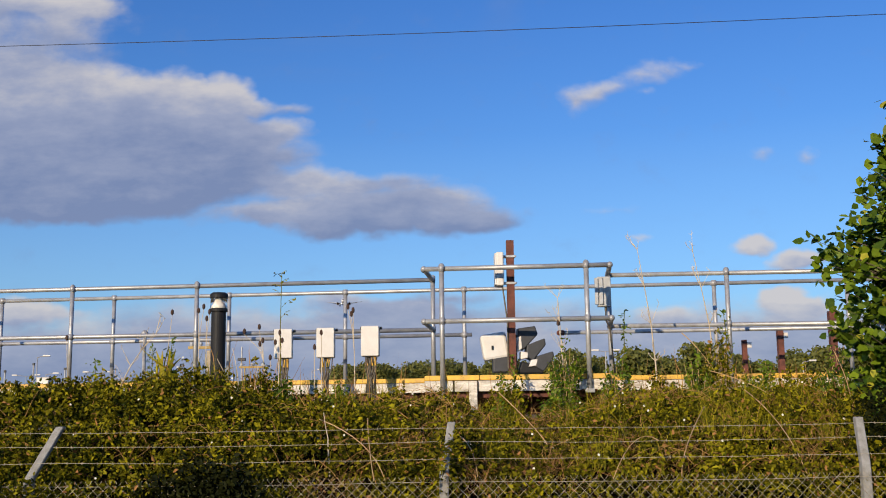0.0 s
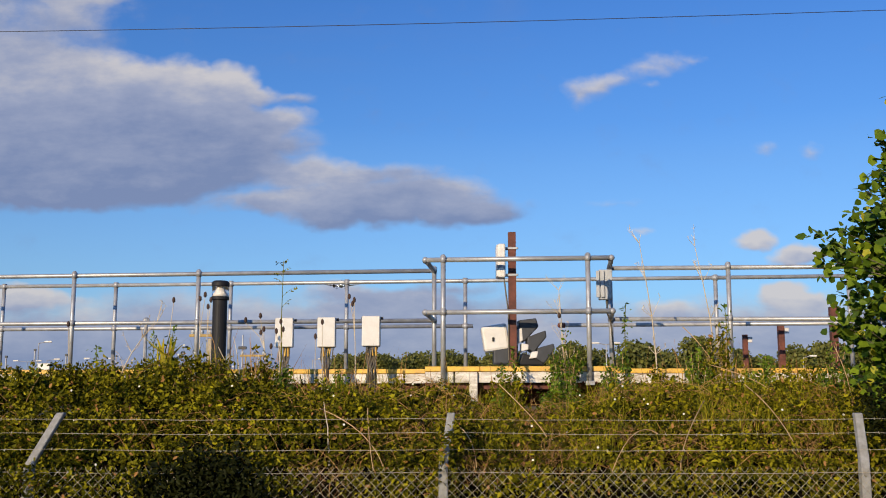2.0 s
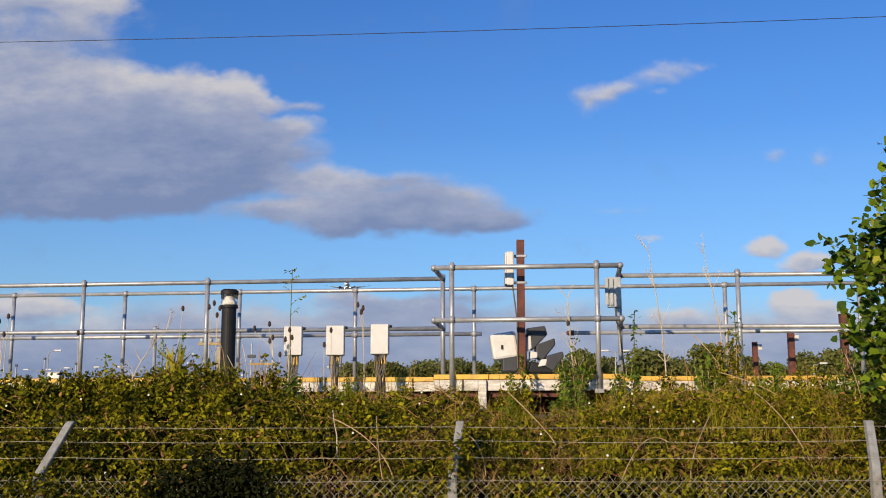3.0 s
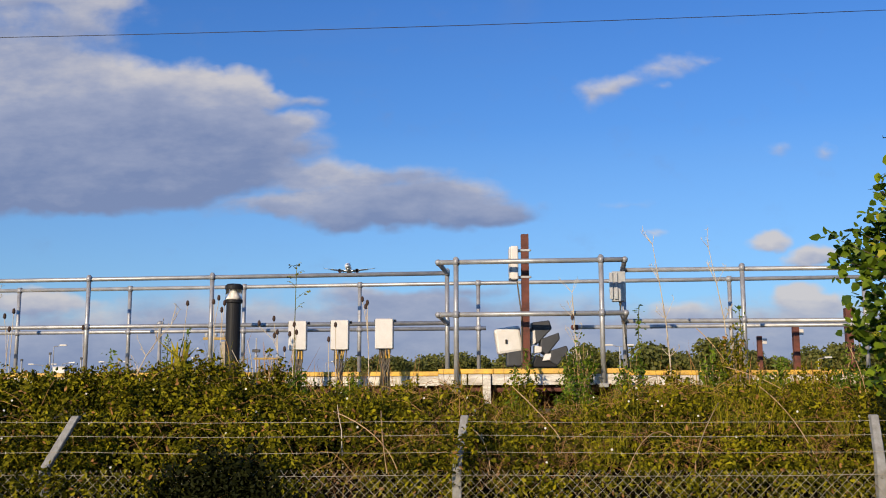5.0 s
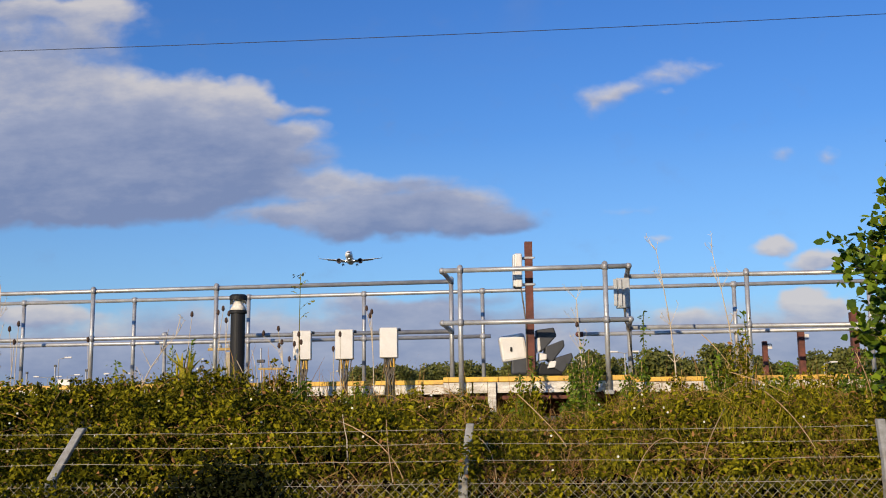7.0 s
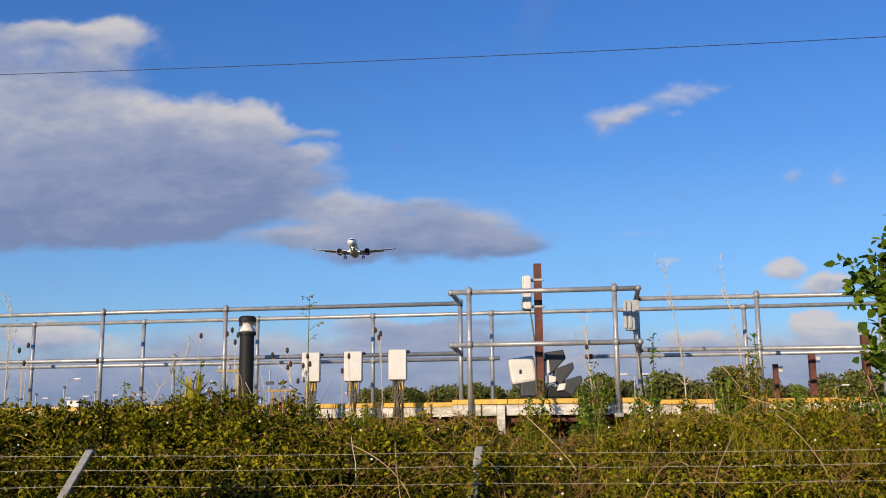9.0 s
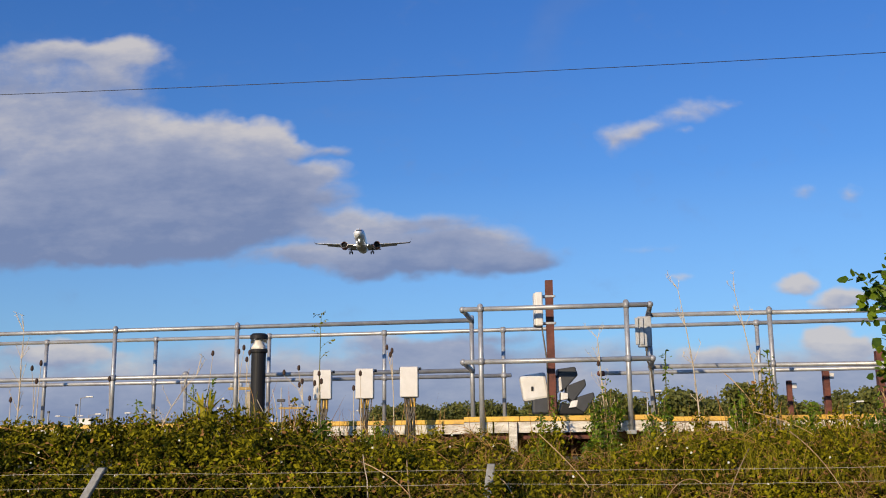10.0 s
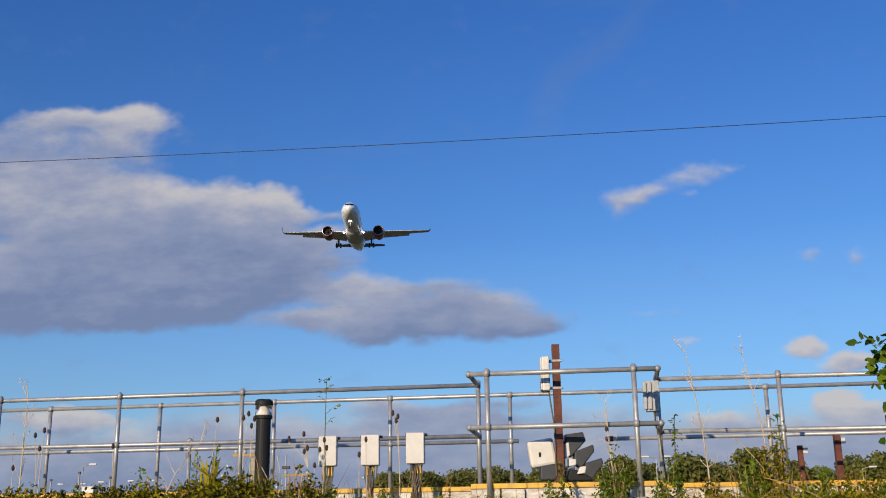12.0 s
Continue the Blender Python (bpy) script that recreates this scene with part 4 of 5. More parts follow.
def teasel(x, y, z0, heads):
    """A dry stem that forks to its spiny heads."""
    th = thing("teasel", "dry teasel with dark brown spiny seed heads", "weed", (x, y, 0), group="dry teasels")
    for k, (hx, hz) in enumerate(heads):
        a = Vector((0, 0, z0)) if k == 0 else Vector(((heads[0][0] - x) * 0.35, 0, z0 + (heads[0][1] - z0) * 0.6))
        e = Vector((hx - x, 0, hz - 0.03))
        mid = a.lerp(e, 0.5) + Vector(((a.x - e.x) * 0.18, 0, 0.02))
        part("stem", tube(bmesh.new(), (a, a.lerp(mid, 0.6), mid, mid.lerp(e, 0.6), e), 0.0055 if k == 0 else 0.0035, 6, 0.003), PALE_STEM, th)
        bm = ball(bmesh.new(), e + Vector((0, 0, 0.03)), 0.0155, 10, (1, 1, 1.9))
        for q in range(5):  # bracts under the head
            t = q * 1.2566
            tube(bm, (e, e + Vector((math.cos(t) * 0.022, math.sin(t) * 0.022, 0.022))), 0.0015, 3, 0.0008, cap=False)
        part("seed_head", bm, SEED, th, "dark brown seed head")
    return th


def leafy_bush(x, y, w, z0, z1, seed):
    """A loose bush: stems that fan out from one foot, leaves along their upper parts."""
    r = np.random.default_rng(seed)
    th = thing("bush", "loose green bush growing against the walkway boards", "bush", (x, y, 0), group="bushes by the walkway")
    stems, cs = bmesh.new(), []
    for k in range(int(26 * w / 0.2)):
        a, q = r.uniform(0, 2 * math.pi), math.sqrt(r.uniform())
        e = Vector((math.cos(a) * q * w, math.sin(a) * q * w * 0.7, z0 + (z1 - z0) * (1 - 0.55 * q * q) * r.uniform(0.62, 1.08)))
        b = Vector((e.x * 0.25, e.y * 0.25, z0 - 0.15))
        mid = b.lerp(e, 0.6) + Vector((0, 0, 0.05))
        tube(stems, (b, mid, e), 0.0032, 4, 0.0015, cap=False)
        for t in r.uniform(0.0, 1.0, 34):
            cs.append(np.array(mid.lerp(e, t) if r.uniform() < 0.75 else b.lerp(mid, 0.4 + 0.6 * t)) + r.normal(0, 0.022, 3))
    part("branchwork", stems, TAN_CANE, th)
    vs, f = leaves(r, np.array(cs), 0.040, (-0.1, -0.35, 0.6), 1.0, 0.5)
    ob = new("foliage", cloud_of_faces("foliage", vs, f, TREE_LEAF if seed % 2 == 0 else BRAMBLE))
    ob.parent = th
    return th


def build_weeds():
    # teasels: foot, then each head as (x, z)
    for fx, fz, heads in ((-4.40, 1.5, ((-4.376, 2.215), (-4.43, 2.343))), (-4.36, 1.5, ((-4.343, 2.392),)), (-4.62, 1.5, ((-4.623, 2.036),)), (-3.62, 1.4, ((-3.65, 2.229),)), (-2.70, 1.5, ((-2.633, 2.465),)),
                          (-2.36, 1.5, ((-2.376, 2.479), (-2.327, 2.517))), (-2.30, 1.5, ((-2.295, 2.40), (-2.269, 2.466))), (-1.68, 1.35, ((-1.781, 2.312), (-1.925, 2.269))), (-1.71, 1.35, ((-1.745, 2.18), (-1.773, 2.147))),
                          (-1.59, 1.35, ((-1.581, 2.254), (-1.623, 2.162), (-1.557, 2.178))), (-1.63, 1.35, ((-1.671, 2.015),)), (-1.168, 1.35, ((-1.177, 2.25),)), (-1.239, 1.35, ((-1.242, 2.109),)),
                          (-0.845, 1.35, ((-0.868, 2.466), (-0.885, 2.427), (-0.918, 2.499))), (1.26, 1.35, ((1.13, 2.315),))):
        teasel(fx, 9.7, fz, heads)
    for x, y, z0, z1, lean, s in ((2.09, 9.7, 1.2, 3.03, -0.15, 31), (2.67, 9.7, 1.2, 3.0, -0.19, 32), (1.18, 9.7, 1.3, 2.56, -0.05, 33), (-4.55, 9.7, 1.4, 2.70, 0.0, 35), (-3.16, 9.7, 1.5, 2.25, 0.36, 36)):
        weed(x, y, z0, z1, lean, 1, s, "tall pale dead stalk with fine branching top")
    weed(-1.575, 9.7, 1.4, 2.85, 0.0, 4, 62, "thin green stem with sparse small leaves", GRASS)
    for x, y, z1, lean, s in ((-2.56, 9.3, 2.18, 0.04, 51), (-2.50, 9.25, 2.08, -0.04, 52), (-2.72, 9.3, 2.10, 0.02, 53), (-3.2, 9.2, 2.0, 0.0, 54), (1.72, 9.5, 2.42, 0.03, 58), (2.78, 9.7, 2.42, -0.03, 59), (0.7, 9.5, 2.0, -0.04, 61), (0.5, 9.2, 1.82, 0.05, 81)):
        weed(x, y, 1.3, z1, lean, 2, s, "leafy green weed shoot above the brambles", GRASS)
    for x, y, w, z0, z1, s in ((-1.80, 9.65, 0.20, 1.45, 2.02, 1), (-1.55, 9.75, 0.16, 1.45, 1.92, 2), (-2.10, 9.5, 0.20, 1.45, 1.90, 3), (1.17, 9.6, 0.19, 1.50, 2.13, 4), (0.62, 9.5, 0.22, 1.35, 1.84, 5), (1.66, 9.5, 0.19, 1.40, 1.95, 6),
                               (2.02, 9.5, 0.20, 1.40, 1.84, 7), (2.42, 9.55, 0.24, 1.40, 2.02, 8), (2.68, 9.6, 0.26, 1.40, 2.20, 9), (3.02, 9.5, 0.22, 1.40, 1.92, 10), (3.34, 9.4, 0.26, 1.40, 1.96, 11), (3.66, 9.2, 0.28, 1.35, 2.05, 12),
                               (-3.05, 9.2, 0.24, 1.45, 1.92, 13), (-3.75, 9.2, 0.22, 1.45, 1.78, 14), (-4.45, 9.2, 0.24, 1.45, 1.80, 15), (1.10, 9.3, 0.22, 1.30, 1.72, 16), (-0.45, 9.5, 0.18, 1.40, 1.74, 17), (-1.0, 9.6, 0.2, 1.4, 1.78, 18)):
        leafy_bush(x, y, w, z0, z1, 300 + s)
    # leaning pale canes in front of the boards
    for x, y, z0, z1, lean, s in ((-1.95, 9.5, 1.35, 2.0, -0.2, 71), (-1.8, 9.5, 1.35, 1.95, 0.05, 72), (-1.9, 9.5, 1.3, 2.1, -0.10, 73), (-0.9, 8.0, 1.0, 1.5, -0.05, 77)):
        weed(x, y, z0, z1, lean, 3, s, "leaning pale dry cane among the brambles")
    # long dead canes lying down the face of the bank
    for pts in (((0.50, 9.0, 1.60), (0.68, 7.98, 1.33), (0.78, 7.64, 1.20)), ((2.66, 8.9, 1.60), (2.61, 7.92, 1.31), (2.58, 7.26, 1.0)), ((2.17, 8.4, 1.46), (1.80, 7.54, 1.17), (1.69, 7.26, 0.98)),
                ((1.44, 8.66, 1.50), (1.66, 8.98, 1.63), (1.98, 9.3, 1.70)), ((3.63, 9.3, 1.95), (3.52, 8.8, 1.63), (3.34, 8.24, 1.38)), ((1.64, 7.76, 1.22), (1.43, 7.62, 1.20), (1.20, 7.24, 0.98)),
                ((-0.62, 8.3, 1.40), (-0.55, 7.6, 1.16), (-0.50, 7.3, 0.98)), ((0.10, 7.9, 1.28), (0.20, 7.6, 1.16), (0.24, 7.3, 1.0)), ((-1.0, 8.2, 1.40), (-0.62, 7.7, 1.20), (-0.42, 7.3, 0.98)),
                ((2.30, 9.6, 2.15), (2.45, 9.6, 1.96), (2.60, 9.6, 1.78)), ((2.5, 9.6, 1.80), (2.72, 9.2, 1.66), (2.86, 8.8, 1.55))):
        th = thing("dead_cane", "long pale dead cane lying across the brambles", "cane", group="dead canes")
        a, b, c = (Vector(q) for q in pts)
        b = b * 2 - (a + c) * 0.5 + Vector((0, -0.05, 0.05))
        sm = [a.lerp(b, k / 8).lerp(b.lerp(c, k / 8), k / 8) + Vector((0, -0.03, 0.045)) for k in range(9)]
        part("stem", tube(bmesh.new(), sm, 0.0048, 6, 0.0026), TAN_CANE, th)


def build_near_tree():
    rng = np.random.default_rng(3)
    rn = random.Random(8)
    cx, cy = 4.42, 8.05
    th = thing("hazel_tree", "bushy broad-leaved tree with bright green leaves beside the fence", "tree", (cx, cy, 0))
    trunk = [(0, 0, 0.3), (0.03, 0.02, 1.2), (-0.03, 0.03, 2.2), (0.02, 0, 3.2), (0.05, 0, 4.3)]
    part("trunk", tube(bmesh.new(), trunk, 0.07, 9, 0.015), BARK, th, smooth=True)
    zs = (0.6, 1.45, 1.9, 2.1, 2.25, 2.35, 2.5, 2.6, 2.8, 2.95, 3.05, 3.2, 3.45, 3.7, 4.1, 4.6)
    ws = (1.0, 1.12, 1.14, 1.22, 1.38, 1.43, 1.32, 1.36, 1.38, 1.36, 1.10, 1.04, 0.95, 0.84, 0.55, 0.2)
    centres = []
    limbs = bmesh.new()
    for k in range(640):
        z = rn.uniform(0.75, 4.4)
        w = float(np.interp(z, zs, ws)) * rn.uniform(0.62, 0.97)
        a = rn.uniform(0, 2 * math.pi)
        end = Vector((math.cos(a) * w, math.sin(a) * w * 0.9, z + rn.uniform(-0.04, 0.12)))
        start = Vector((0, 0, max(0.6, z - rn.uniform(0.5, 0.9))))
        midp = start.lerp(end, 0.55) + Vector((0, 0, 0.08))
        tube(limbs, (start, midp, end), 0.010, 4, 0.002, cap=False)
        for _ in range(36):
            t = rn.random() ** 0.6
            p = (midp.lerp(end, t) if rn.random() < 0.8 else start.lerp(midp, t)) + Vector((rn.gauss(0, 0.050), rn.gauss(0, 0.050), rn.gauss(0, 0.040)))
            centres.append(p)
    part("limbs", limbs, BARK, th)
    vs, f = leaves(rng, np.array(centres), 0.086, (-0.15, -0.40, 0.75), 0.65, 0.86)
    ob = new("crown", cloud_of_faces("crown", vs, f, TREE_LEAF))
    ob.parent = th


def far_tree(x, y, h, w, seed, ground=AIRFIELD):
    rng = np.random.default_rng(seed)
    th = thing("tree", "rounded dark green tree on the far side of the airfield", "tree", (x, y, ground), group="far trees")
    part("trunk", tube(bmesh.new(), ((0, 0, -0.3), (0.1, 0, h * 0.35), (0, 0.1, h * 0.7)), 0.03 * h, 7, 0.012 * h), BARK, th)
    pts = []
    for k in range(24):
        a, r = rng.uniform(0, 6.28), rng.uniform(0, 0.62)
        zc = rng.uniform(0.28, 0.82)
        r *= math.sin(math.pi * min(zc, 0.9)) ** 0.5
        c = np.array((math.cos(a) * r * w / 2, math.sin(a) * r * w / 2, zc * h))
        d = rng.normal(size=(170, 3))
        d /= np.linalg.norm(d, axis=1, keepdims=True)
        pts.append(c + d * rng.uniform(0.5, 1.0, (170, 1)) * np.array((w * 0.24, w * 0.24, h * 0.19)))
    vs, f = leaves(rng, np.concatenate(pts), 0.062 * h, (0, -0.4, 0.6), 0.9, 0.85)
    ob = new("crown", cloud_of_faces("crown", vs, f, FAR_LEAF))
    ob.parent = th


def build_far_trees():
    seed = 100
    for x, top, w in ((-21, 9.3, 9), (-14, 9.9, 10), (-7, 10.3, 10), (0, 10.0, 10), (6, 10.6, 9), (12, 10.2, 10), (19, 9.2, 9), (25, 10.4, 8), (30, 12.6, 9), (36.5, 9.4, 8), (43.5, 13.3, 12), (51, 9.5, 8), (59, 13.8, 13), (66.5, 10.2, 9), (72, 9.4, 8),
                      (79, 11.8, 11), (86, 12.4, 12), (95, 12.0, 13)):
        far_tree(x, 220 + (seed % 5) * 3, top - AIRFIELD, w, seed)
        seed += 1
    for k in range(20):
        far_tree(-25 + 6.2 * k, 246 + (k % 3) * 4, (10.7 if k < 9 else 11.2) + 0.9 * math.sin(k * 2.1) - AIRFIELD, 11.5, 300 + k)
    for x, top, w in ((-29, 7.0, 12), (-40, 6.6, 13), (-52, 6.9, 14), (-64, 6.7, 13), (-76, 7.2, 14), (-88, 6.6, 14), (-100, 6.9, 14), (-112, 6.6, 13)):
        far_tree(x, 232 + (seed % 4) * 4, top - AIRFIELD, w, seed)
        seed += 1


build_thicket()
build_weeds()
build_near_tree()
build_far_trees()


# ---- airfield beyond ----
def street_lamp(x, y, top, arm, double=False):
    th = thing("street_lamp", "grey street lamp far across the airfield", "street lamp", (x, y, AIRFIELD - 0.1), group="far street lamps")
    h = top - AIRFIELD + 0.1
    part("pole", tube(bmesh.new(), ((0, 0, 0), (0, 0, h)), 0.14, 8, 0.09), GALV_DULL, th)
    for s in ((1, -1) if double else (1,)):
        part("arm", tube(bmesh.new(), ((0, 0, h), (s * arm * 0.6, 0, h + 0.22), (s * arm, 0, h + 0.28)), 0.08, 6), GALV_DULL, th)
        part("lantern", block(bmesh.new(), (s * arm - 0.75, -0.2, h + 0.16), (s * arm + 0.75, 0.2, h + 0.50), 0.12), WHITE_PLASTIC, th, "pale lantern")


for x, y, top, arm, dbl in ((-81, 200, 10.7, 1.9, False), (-86, 250, 8.9, 3.0, True), (-108, 260, 8.6, 3.0, True), (-62, 240, 7.6, 2.4, True), (-30, 230, 8.2, 2.0, False), (31, 190, 10.0, 2.0, True), (72, 200, 7.9, 2.0, False), (-95, 240, 8.4, 2.4, False)):
    street_lamp(x, y, top, arm, dbl)


def build_light_bar(x, y, z, w, legs):
    th = thing("approach_light_bar", "yellow approach light frame on the airfield", "light frame", (x, y, 0), group="approach light frames")
    part("crossbar", block(bmesh.new(), (-w / 2, -0.04, z - 0.04), (w / 2, 0.04, z + 0.04), 0.01), OCHRE, th)
    for dx in legs:
        part("leg", tube(bmesh.new(), ((dx, 0, AIRFIELD - 0.1), (dx, 0, z)), 0.03, 6), OCHRE, th)
    for k in range(3):
        part("lamp", lathe(bmesh.new(), ((0.05, z + 0.04), (0.07, z + 0.10), (0.06, z + 0.16)), 10, pose(-w / 2 + 0.1 + k * (w - 0.2) / 2, 0, 0)), GREY_PLASTIC, th)


build_light_bar(-7.27, 30, 3.20, 0.72, (-0.1,))
col = thing("lattice_column", "pale beige column beyond the walkway", "column", (-6.98, 30.2, 0))
part("shaft", block(bmesh.new(), (-0.13, -0.1, AIRFIELD - 0.1), (0.13, 0.1, 3.12), 0.02), BEIGE, col)
build_light_bar(-7.6, 40, 2.93, 1.05, (-0.3, 0.3))
mast = thing("instrument_mast", "slim grey mast with small instruments on the airfield", "mast", (-8.03, 40, 0))
part("pole", tube(bmesh.new(), ((0, 0, AIRFIELD - 0.1), (0, 0, 3.75)), 0.03, 6), GALV_DULL, mast)
part("instrument", block(bmesh.new(), (-0.16, -0.06, 3.18), (0.16, 0.06, 3.30), 0.02), HOOD, mast)
for mx, mz in ((-24.5, 4.0), (-26.2, 3.6), (-22.6, 3.7)):
    ms = thing("instrument_mast", "thin dark mast far out on the airfield", "mast", (mx, 60, 0))
    part("pole", tube(bmesh.new(), ((0, 0, AIRFIELD - 0.1), (0, 0, mz)), 0.05, 6), GALV_DULL, ms)
    part("instrument", block(bmesh.new(), (-0.07, -0.06, mz - 0.14), (0.07, 0.06, mz), 0.02), HOOD, ms)
cab = thing("equipment_cabinet", "white equipment cabinet out on the airfield", "cabinet", (-23.78, 60, 0))
part("body", block(bmesh.new(), (-0.36, -0.4, AIRFIELD - 0.05), (0.36, 0.4, 3.10), 0.04), WHITE_PLASTIC, cab)
part("roof", block(bmesh.new(), (-0.40, -0.44, 3.104), (0.40, 0.44, 3.14), 0.02), WHITE_PLASTIC, cab)

# overhead cable, far longer than the view
cable = bmesh.new()
tube(cable, [(-60 + 120 * t, 12.6 - 0.068 * (-60 + 120 * t), 6.39 + 0.0009 * (-60 + 120 * t) ** 2) for t in (i / 60 for i in range(61))], 0.0044, 6)
single("overhead_cable", cable, LINE_WIRE, "thin black overhead cable crossing the sky", "cable", kind="structure")


# ---- airliner ----
def loft(secs, seg=24):
    """secs: (y, z centre, half width, half height)."""
    bm = bmesh.new()
    rings = [[bm.verts.new((w * math.cos(a), y, z + h * math.sin(a))) for a in (2 * math.pi * k / seg for k in range(seg))] for y, z, w, h in secs]
    for a, b in zip(rings, rings[1:]):
        for k in range(seg):
            bm.faces.new((a[k], a[(k + 1) % seg], b[(k + 1) % seg], b[k]))
    bm.faces.new(rings[0][::-1])
    bm.faces.new(rings[-1])
    return bm


def aerofoil(stations):
    """A wing through stations (x, leading y, chord, z, thickness)."""
    bm = bmesh.new()
    prof = ((0, 0), (0.03, 0.45), (0.12, 0.8), (0.35, 1), (0.7, 0.6), (1, 0.03), (0.7, -0.25), (0.35, -0.55), (0.12, -0.6), (0.03, -0.4))
    rings = [[bm.verts.new((x, y + c * px, z + t * pz * 0.5)) for px, pz in prof] for x, y, c, z, t in stations]
    k = len(prof)
    for a, b in zip(rings, rings[1:]):
        for i in range(k):
            bm.faces.new((a[i], a[(i + 1) % k], b[(i + 1) % k], b[i]))
    bm.faces.new(rings[0][::-1])
    bm.faces.new(rings[-1])
    return bm


def build_airliner():
    th = thing("airliner", "white twin-engine airliner on approach with wheels and flaps down", "airplane")
    FZ = 1.85
    body = part("fuselage", loft(((-12.0, FZ - 0.55, 0.05, 0.05), (-11.7, FZ - 0.5, 0.55, 0.5), (-11.0, FZ - 0.38, 1.05, 1.0), (-9.8, FZ - 0.18, 1.55, 1.55), (-8.2, FZ - 0.04, 1.88, 1.92), (-6.5, FZ, 1.97, 2.05), (12, FZ, 1.97, 2.05),
                                  (16, FZ + 0.25, 1.75, 1.75), (20, FZ + 0.75, 1.2, 1.2), (24, FZ + 1.15, 0.5, 0.55), (25.4, FZ + 1.3, 0.2, 0.22))), PLANE_WHITE, th, "white fuselage", True)
    part("windscreen", loft(((-11.6, FZ + 0.18, 0.40, 0.10), (-11.2, FZ + 0.35, 0.88, 0.17), (-10.7, FZ + 0.63, 1.03, 0.20), (-10.4, FZ + 0.76, 0.9, 0.12)), 16), COCKPIT, body, "dark cockpit windows")
    part("belly_fairing", loft(((0.2, FZ - 1.3, 0.8, 0.5), (2.2, FZ - 1.25, 1.95, 1.15), (8.5, FZ - 1.25, 1.95, 1.2), (11.5, FZ - 1.2, 1.0, 0.6))), PLANE_GREY, body, "", True)
    wz = 0.62
    for s in (-1, 1):
        wing = part("wing", aerofoil(((s * 1.4, 2.4, 6.3, wz, 0.80), (s * 6.2, 4.7, 3.3, wz + 0.62, 0.42), (s * 16.6, 9.6, 1.7, wz + 2.35, 0.2), (s * 17.1, 10.0, 1.5, wz + 2.48, 0.15))), PLANE_GREY, th, "grey wing")
        part("sharklet", aerofoil(((s * 17.1, 10.0, 1.5, wz + 2.48, 0.12), (s * 17.6, 10.6, 1.2, wz + 3.0, 0.10), (s * 17.85, 11.6, 0.6, wz + 4.6, 0.06))), PLANE_DARK, wing, "dark upturned wing tip")
        part("slat", aerofoil(((s * 2.6, 2.3, 0.9, wz - 0.05, 0.28), (s * 16.2, 9.1, 0.5, wz + 2.18, 0.12))), PLANE_WHITE, wing)
        for x0, x1 in ((2.1, 6.1), (6.4, 12.6)):
            bm = bmesh.new()
            ends = []
            for x in (x0, x1):
                yte = float(np.interp(x, (1.4, 6.2, 16.6), (8.7, 8.0, 11.3)))
                zte = float(np.interp(x, (1.4, 6.2, 16.6), (wz, wz + 0.62, wz + 2.35)))
                c = 1.05 - 0.035 * x
                ends.append([bm.verts.new((s * x, yte + a * c, zte + h)) for a, h in ((-0.35, 0.02), (0.1, 0.04), (0.70, -0.30), (0.67, -0.35), (-0.3, -0.10))])
            for i in range(5):
                bm.faces.new((ends[0][i], ends[0][(i + 1) % 5], ends[1][(i + 1) % 5], ends[1][i]))
            bm.faces.new(ends[0])
            bm.faces.new(ends[1][::-1])
            part("flap", bm, PLANE_GREY, wing)
        for x in (4.2, 7.6, 10.4, 12.6):
            y = float(np.interp(x, (1.4, 6.2, 16.6), (9.0, 8.2, 11.0)))
            z = wz + 0.135 * x - 0.85
            part("flap_track_fairing", loft(((y - 2.4, z + 0.3, 0.06, 0.06), (y - 1.0, z + 0.1, 0.17, 0.22), (y + 0.6, z - 0.15, 0.13, 0.2), (y + 1.4, z - 0.35, 0.03, 0.05)), 10), PLANE_DARK, wing)
        eng = part("nacelle", bmesh.new(), NACELLE, th, "dark red engine nacelle")
        bm = bmesh.new()
        lathe(bm, ((1.02, 0.9), (1.02, 0.1), (1.08, 0.0), (1.16, 0.02), (1.28, 0.5), (1.33, 1.6), (1.26, 3.0), (1.02, 4.3), (0.6, 4.9), (0.3, 5.6)), 28, Matrix.Translation((s * 5.75, 0, 0)) @ Matrix.Rotation(radians(-90), 4, "X"), False)
        eng.data = put_mesh("nacelle", bm, NACELLE, True)
        ring = bmesh.new()
        lathe(ring, ((1.055, 0.04), (1.06, -0.03), (1.12, -0.05), (1.19, -0.01), (1.205, 0.10)), 28, Matrix.Translation((s * 5.75, 0, 0)) @ Matrix.Rotation(radians(-90), 4, "X"), False)
        part("inlet_lip", ring, LIP, eng, "bare metal inlet lip", True)
        fan = bmesh.new()
        lathe(fan, ((0.02, 0.35), (0.16, 0.5), (0.30, 0.75), (1.0, 0.80), (1.0, 0.84)), 28, Matrix.Translation((s * 5.75, 0, 0)) @ Matrix.Rotation(radians(-90), 4, "X"))
        part("fan", fan, FAN, eng)
        pyl = bmesh.new()
        block(pyl, (s * 5.75 - 0.18, 1.6, 0.9), (s * 5.75 + 0.18, 6.2, 1.45), 0.1)
        part("pylon", pyl, PLANE_GREY, eng)
        part("tailplane", aerofoil(((s * 0.6, 19.6, 3.6, FZ + 1.35, 0.34), (s * 6.2, 23.0, 1.4, FZ + 1.95, 0.14))), PLANE_DARK, th, "", True)
        gear = part("main_gear", tube(bmesh.new(), ((s * 3.8, 6.9, 0.2), (s * 3.8, 6.9, -1.35)), 0.19, 8), PLANE_DARK, th)
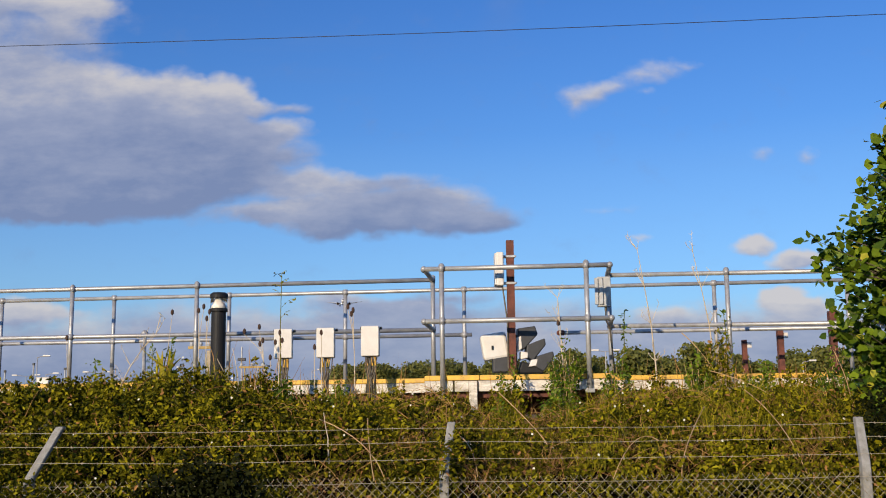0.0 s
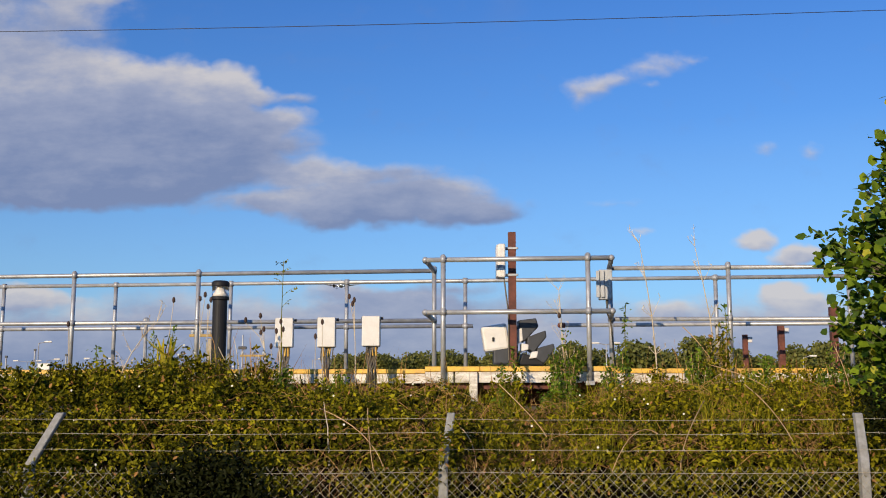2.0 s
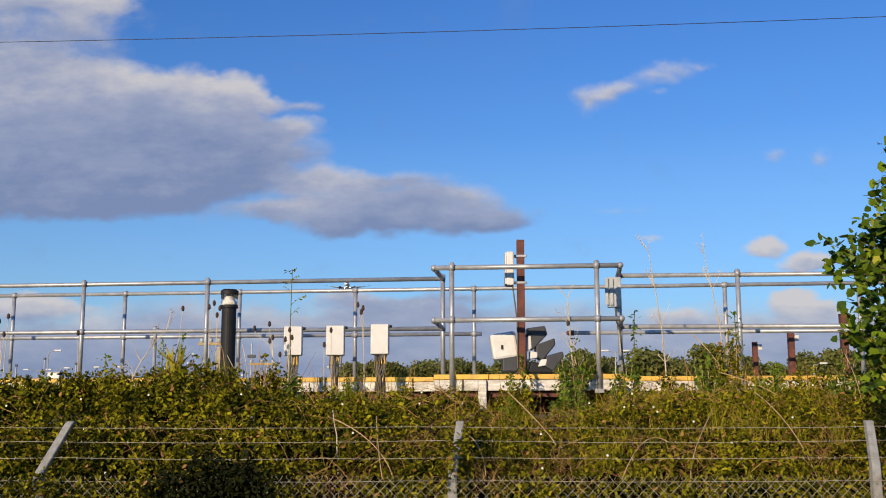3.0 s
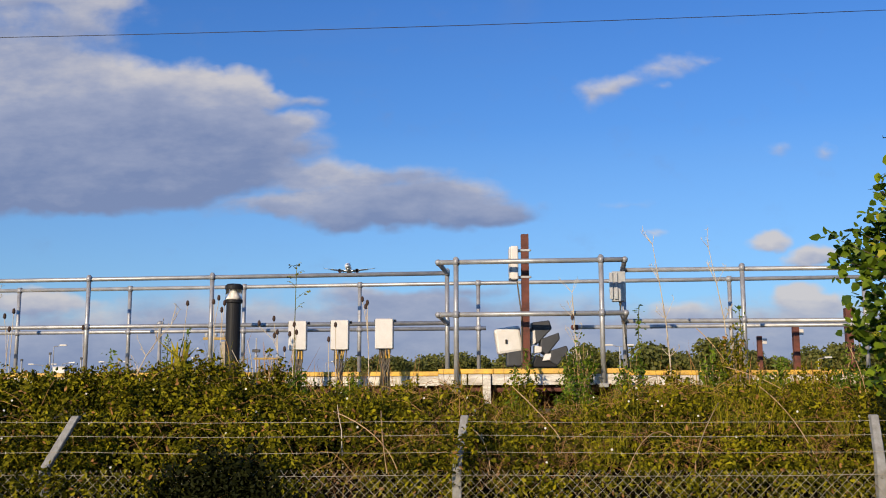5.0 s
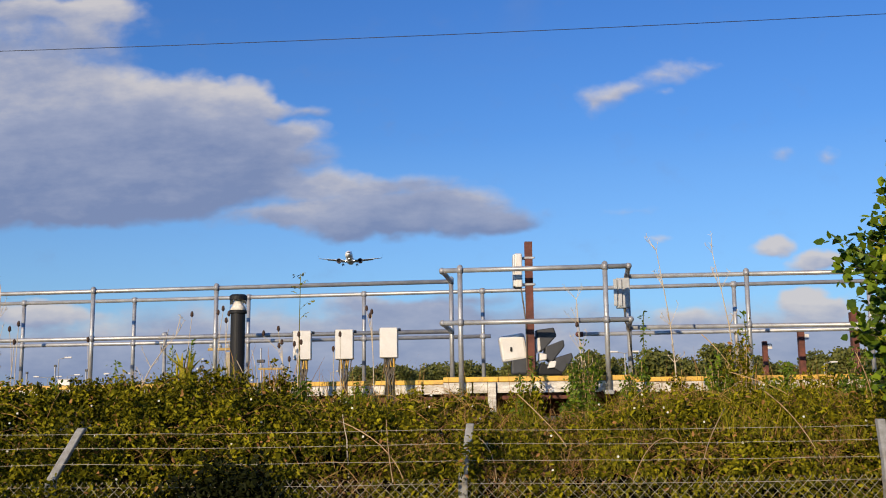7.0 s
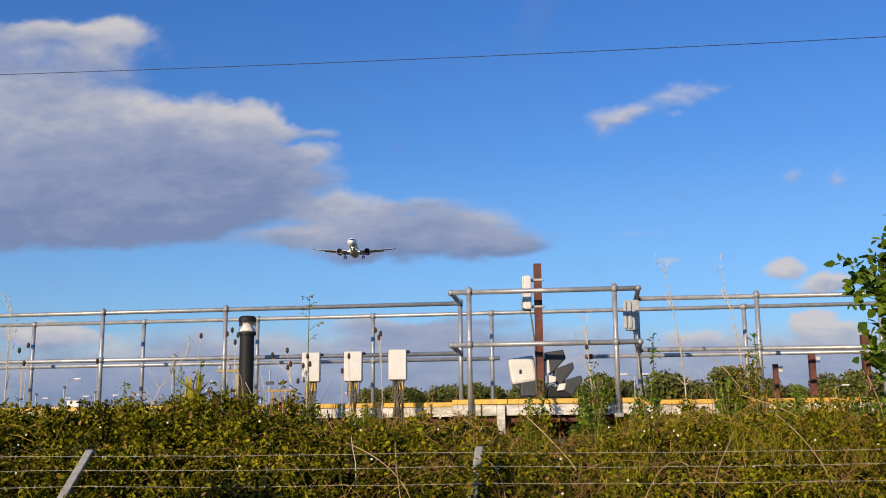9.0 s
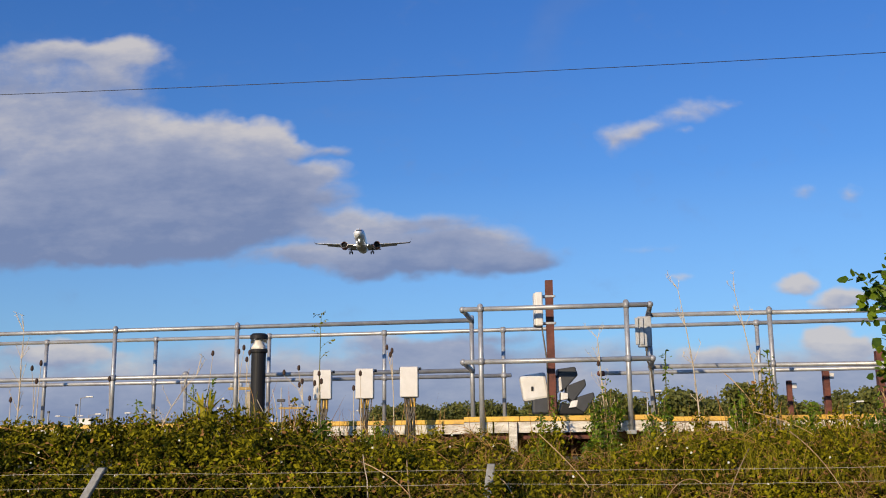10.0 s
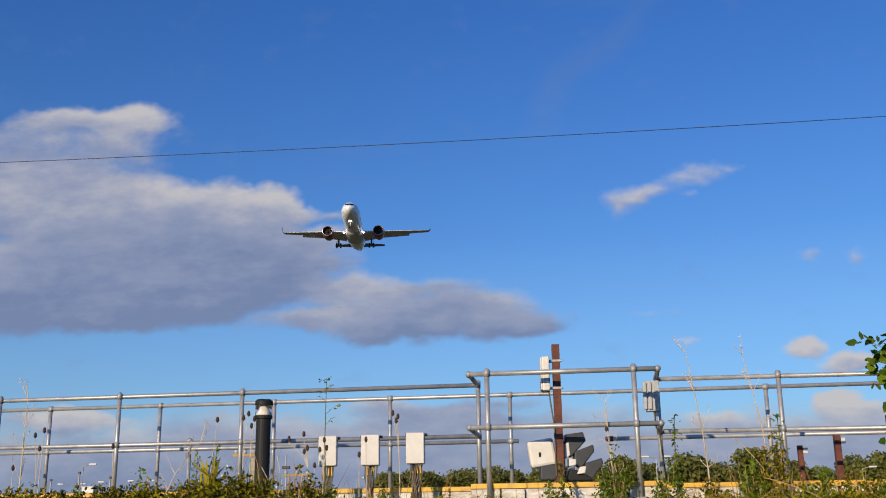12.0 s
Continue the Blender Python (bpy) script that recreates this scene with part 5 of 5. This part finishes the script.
        part("gear_door", block(bmesh.new(), (s * 4.2 - 0.04, 6.3, -0.9), (s * 4.2 + 0.04, 7.5, 0.4), 0.02), PLANE_GREY, gear)
        for dx in (-0.46, 0.46):
            part("wheel", lathe(bmesh.new(), ((0.35, -0.2), (0.56, -0.17), (0.60, 0), (0.56, 0.17), (0.35, 0.2)), 16, Matrix.Translation((s * 3.8 + dx, 6.9, -1.4)) @ Matrix.Rotation(radians(90), 4, "Y")), TYRE, gear)
        part("landing_light", ball(bmesh.new(), (s * 2.25, 2.2, 0.25), 0.20, 10), LAMP_GLOW, wing, "glowing landing light")
    fin = aerofoil(((0, 0, 5.6, 0, 0.5), (5.9, 4.4, 2.0, 0, 0.2)))
    bmesh.ops.transform(fin, matrix=Matrix.Translation((0, 17.6, FZ + 1.8)) @ Matrix.Rotation(radians(-90), 4, "Y"), verts=fin.verts[:])
    part("fin", fin, PLANE_DARK, th)
    ng = part("nose_gear", tube(bmesh.new(), ((0, -7.0, 0.4), (0, -7.0, -1.3)), 0.10, 8), PLANE_GREY, th)
    for s in (-1, 1):
        part("wheel", lathe(bmesh.new(), ((0.2, -0.11), (0.36, -0.1), (0.38, 0), (0.36, 0.1), (0.2, 0.11)), 14, Matrix.Translation((s * 0.25, -7.0, -1.35)) @ Matrix.Rotation(radians(90), 4, "Y")), TYRE, ng)
        part("gear_door", block(bmesh.new(), (s * 0.42 - 0.02, -7.6, -0.7), (s * 0.42 + 0.02, -6.2, 0.05), 0.01), PLANE_WHITE, ng)
    part("taxi_light", ball(bmesh.new(), (0, -7.25, -0.1), 0.24, 10), LAMP_GLOW, ng, "glowing nose light")
    return th


airliner = build_airliner()
AIRLINER = [
    (0, -96.88, 978.00, 95.17),
    (1.5, -90.36, 882.75, 90.36),
    (3, -83.24, 787.50, 87.98),
    (5, -72.06, 660.50, 81.90),
    (7, -59.80, 533.50, 77.01),
    (9, -47.79, 406.50, 72.11),
    (10.5, -38.73, 311.25, 68.07),
    (12, -29.48, 216.00, 62.49),
]
HEADING, NOSE_UP, BANK = 3.2, 2.5, -0.35


def motions():
    walk(airliner, [(t, pose(x, y, z + 0.25, -NOSE_UP, BANK, HEADING)) for t, x, y, z in AIRLINER])


motions()
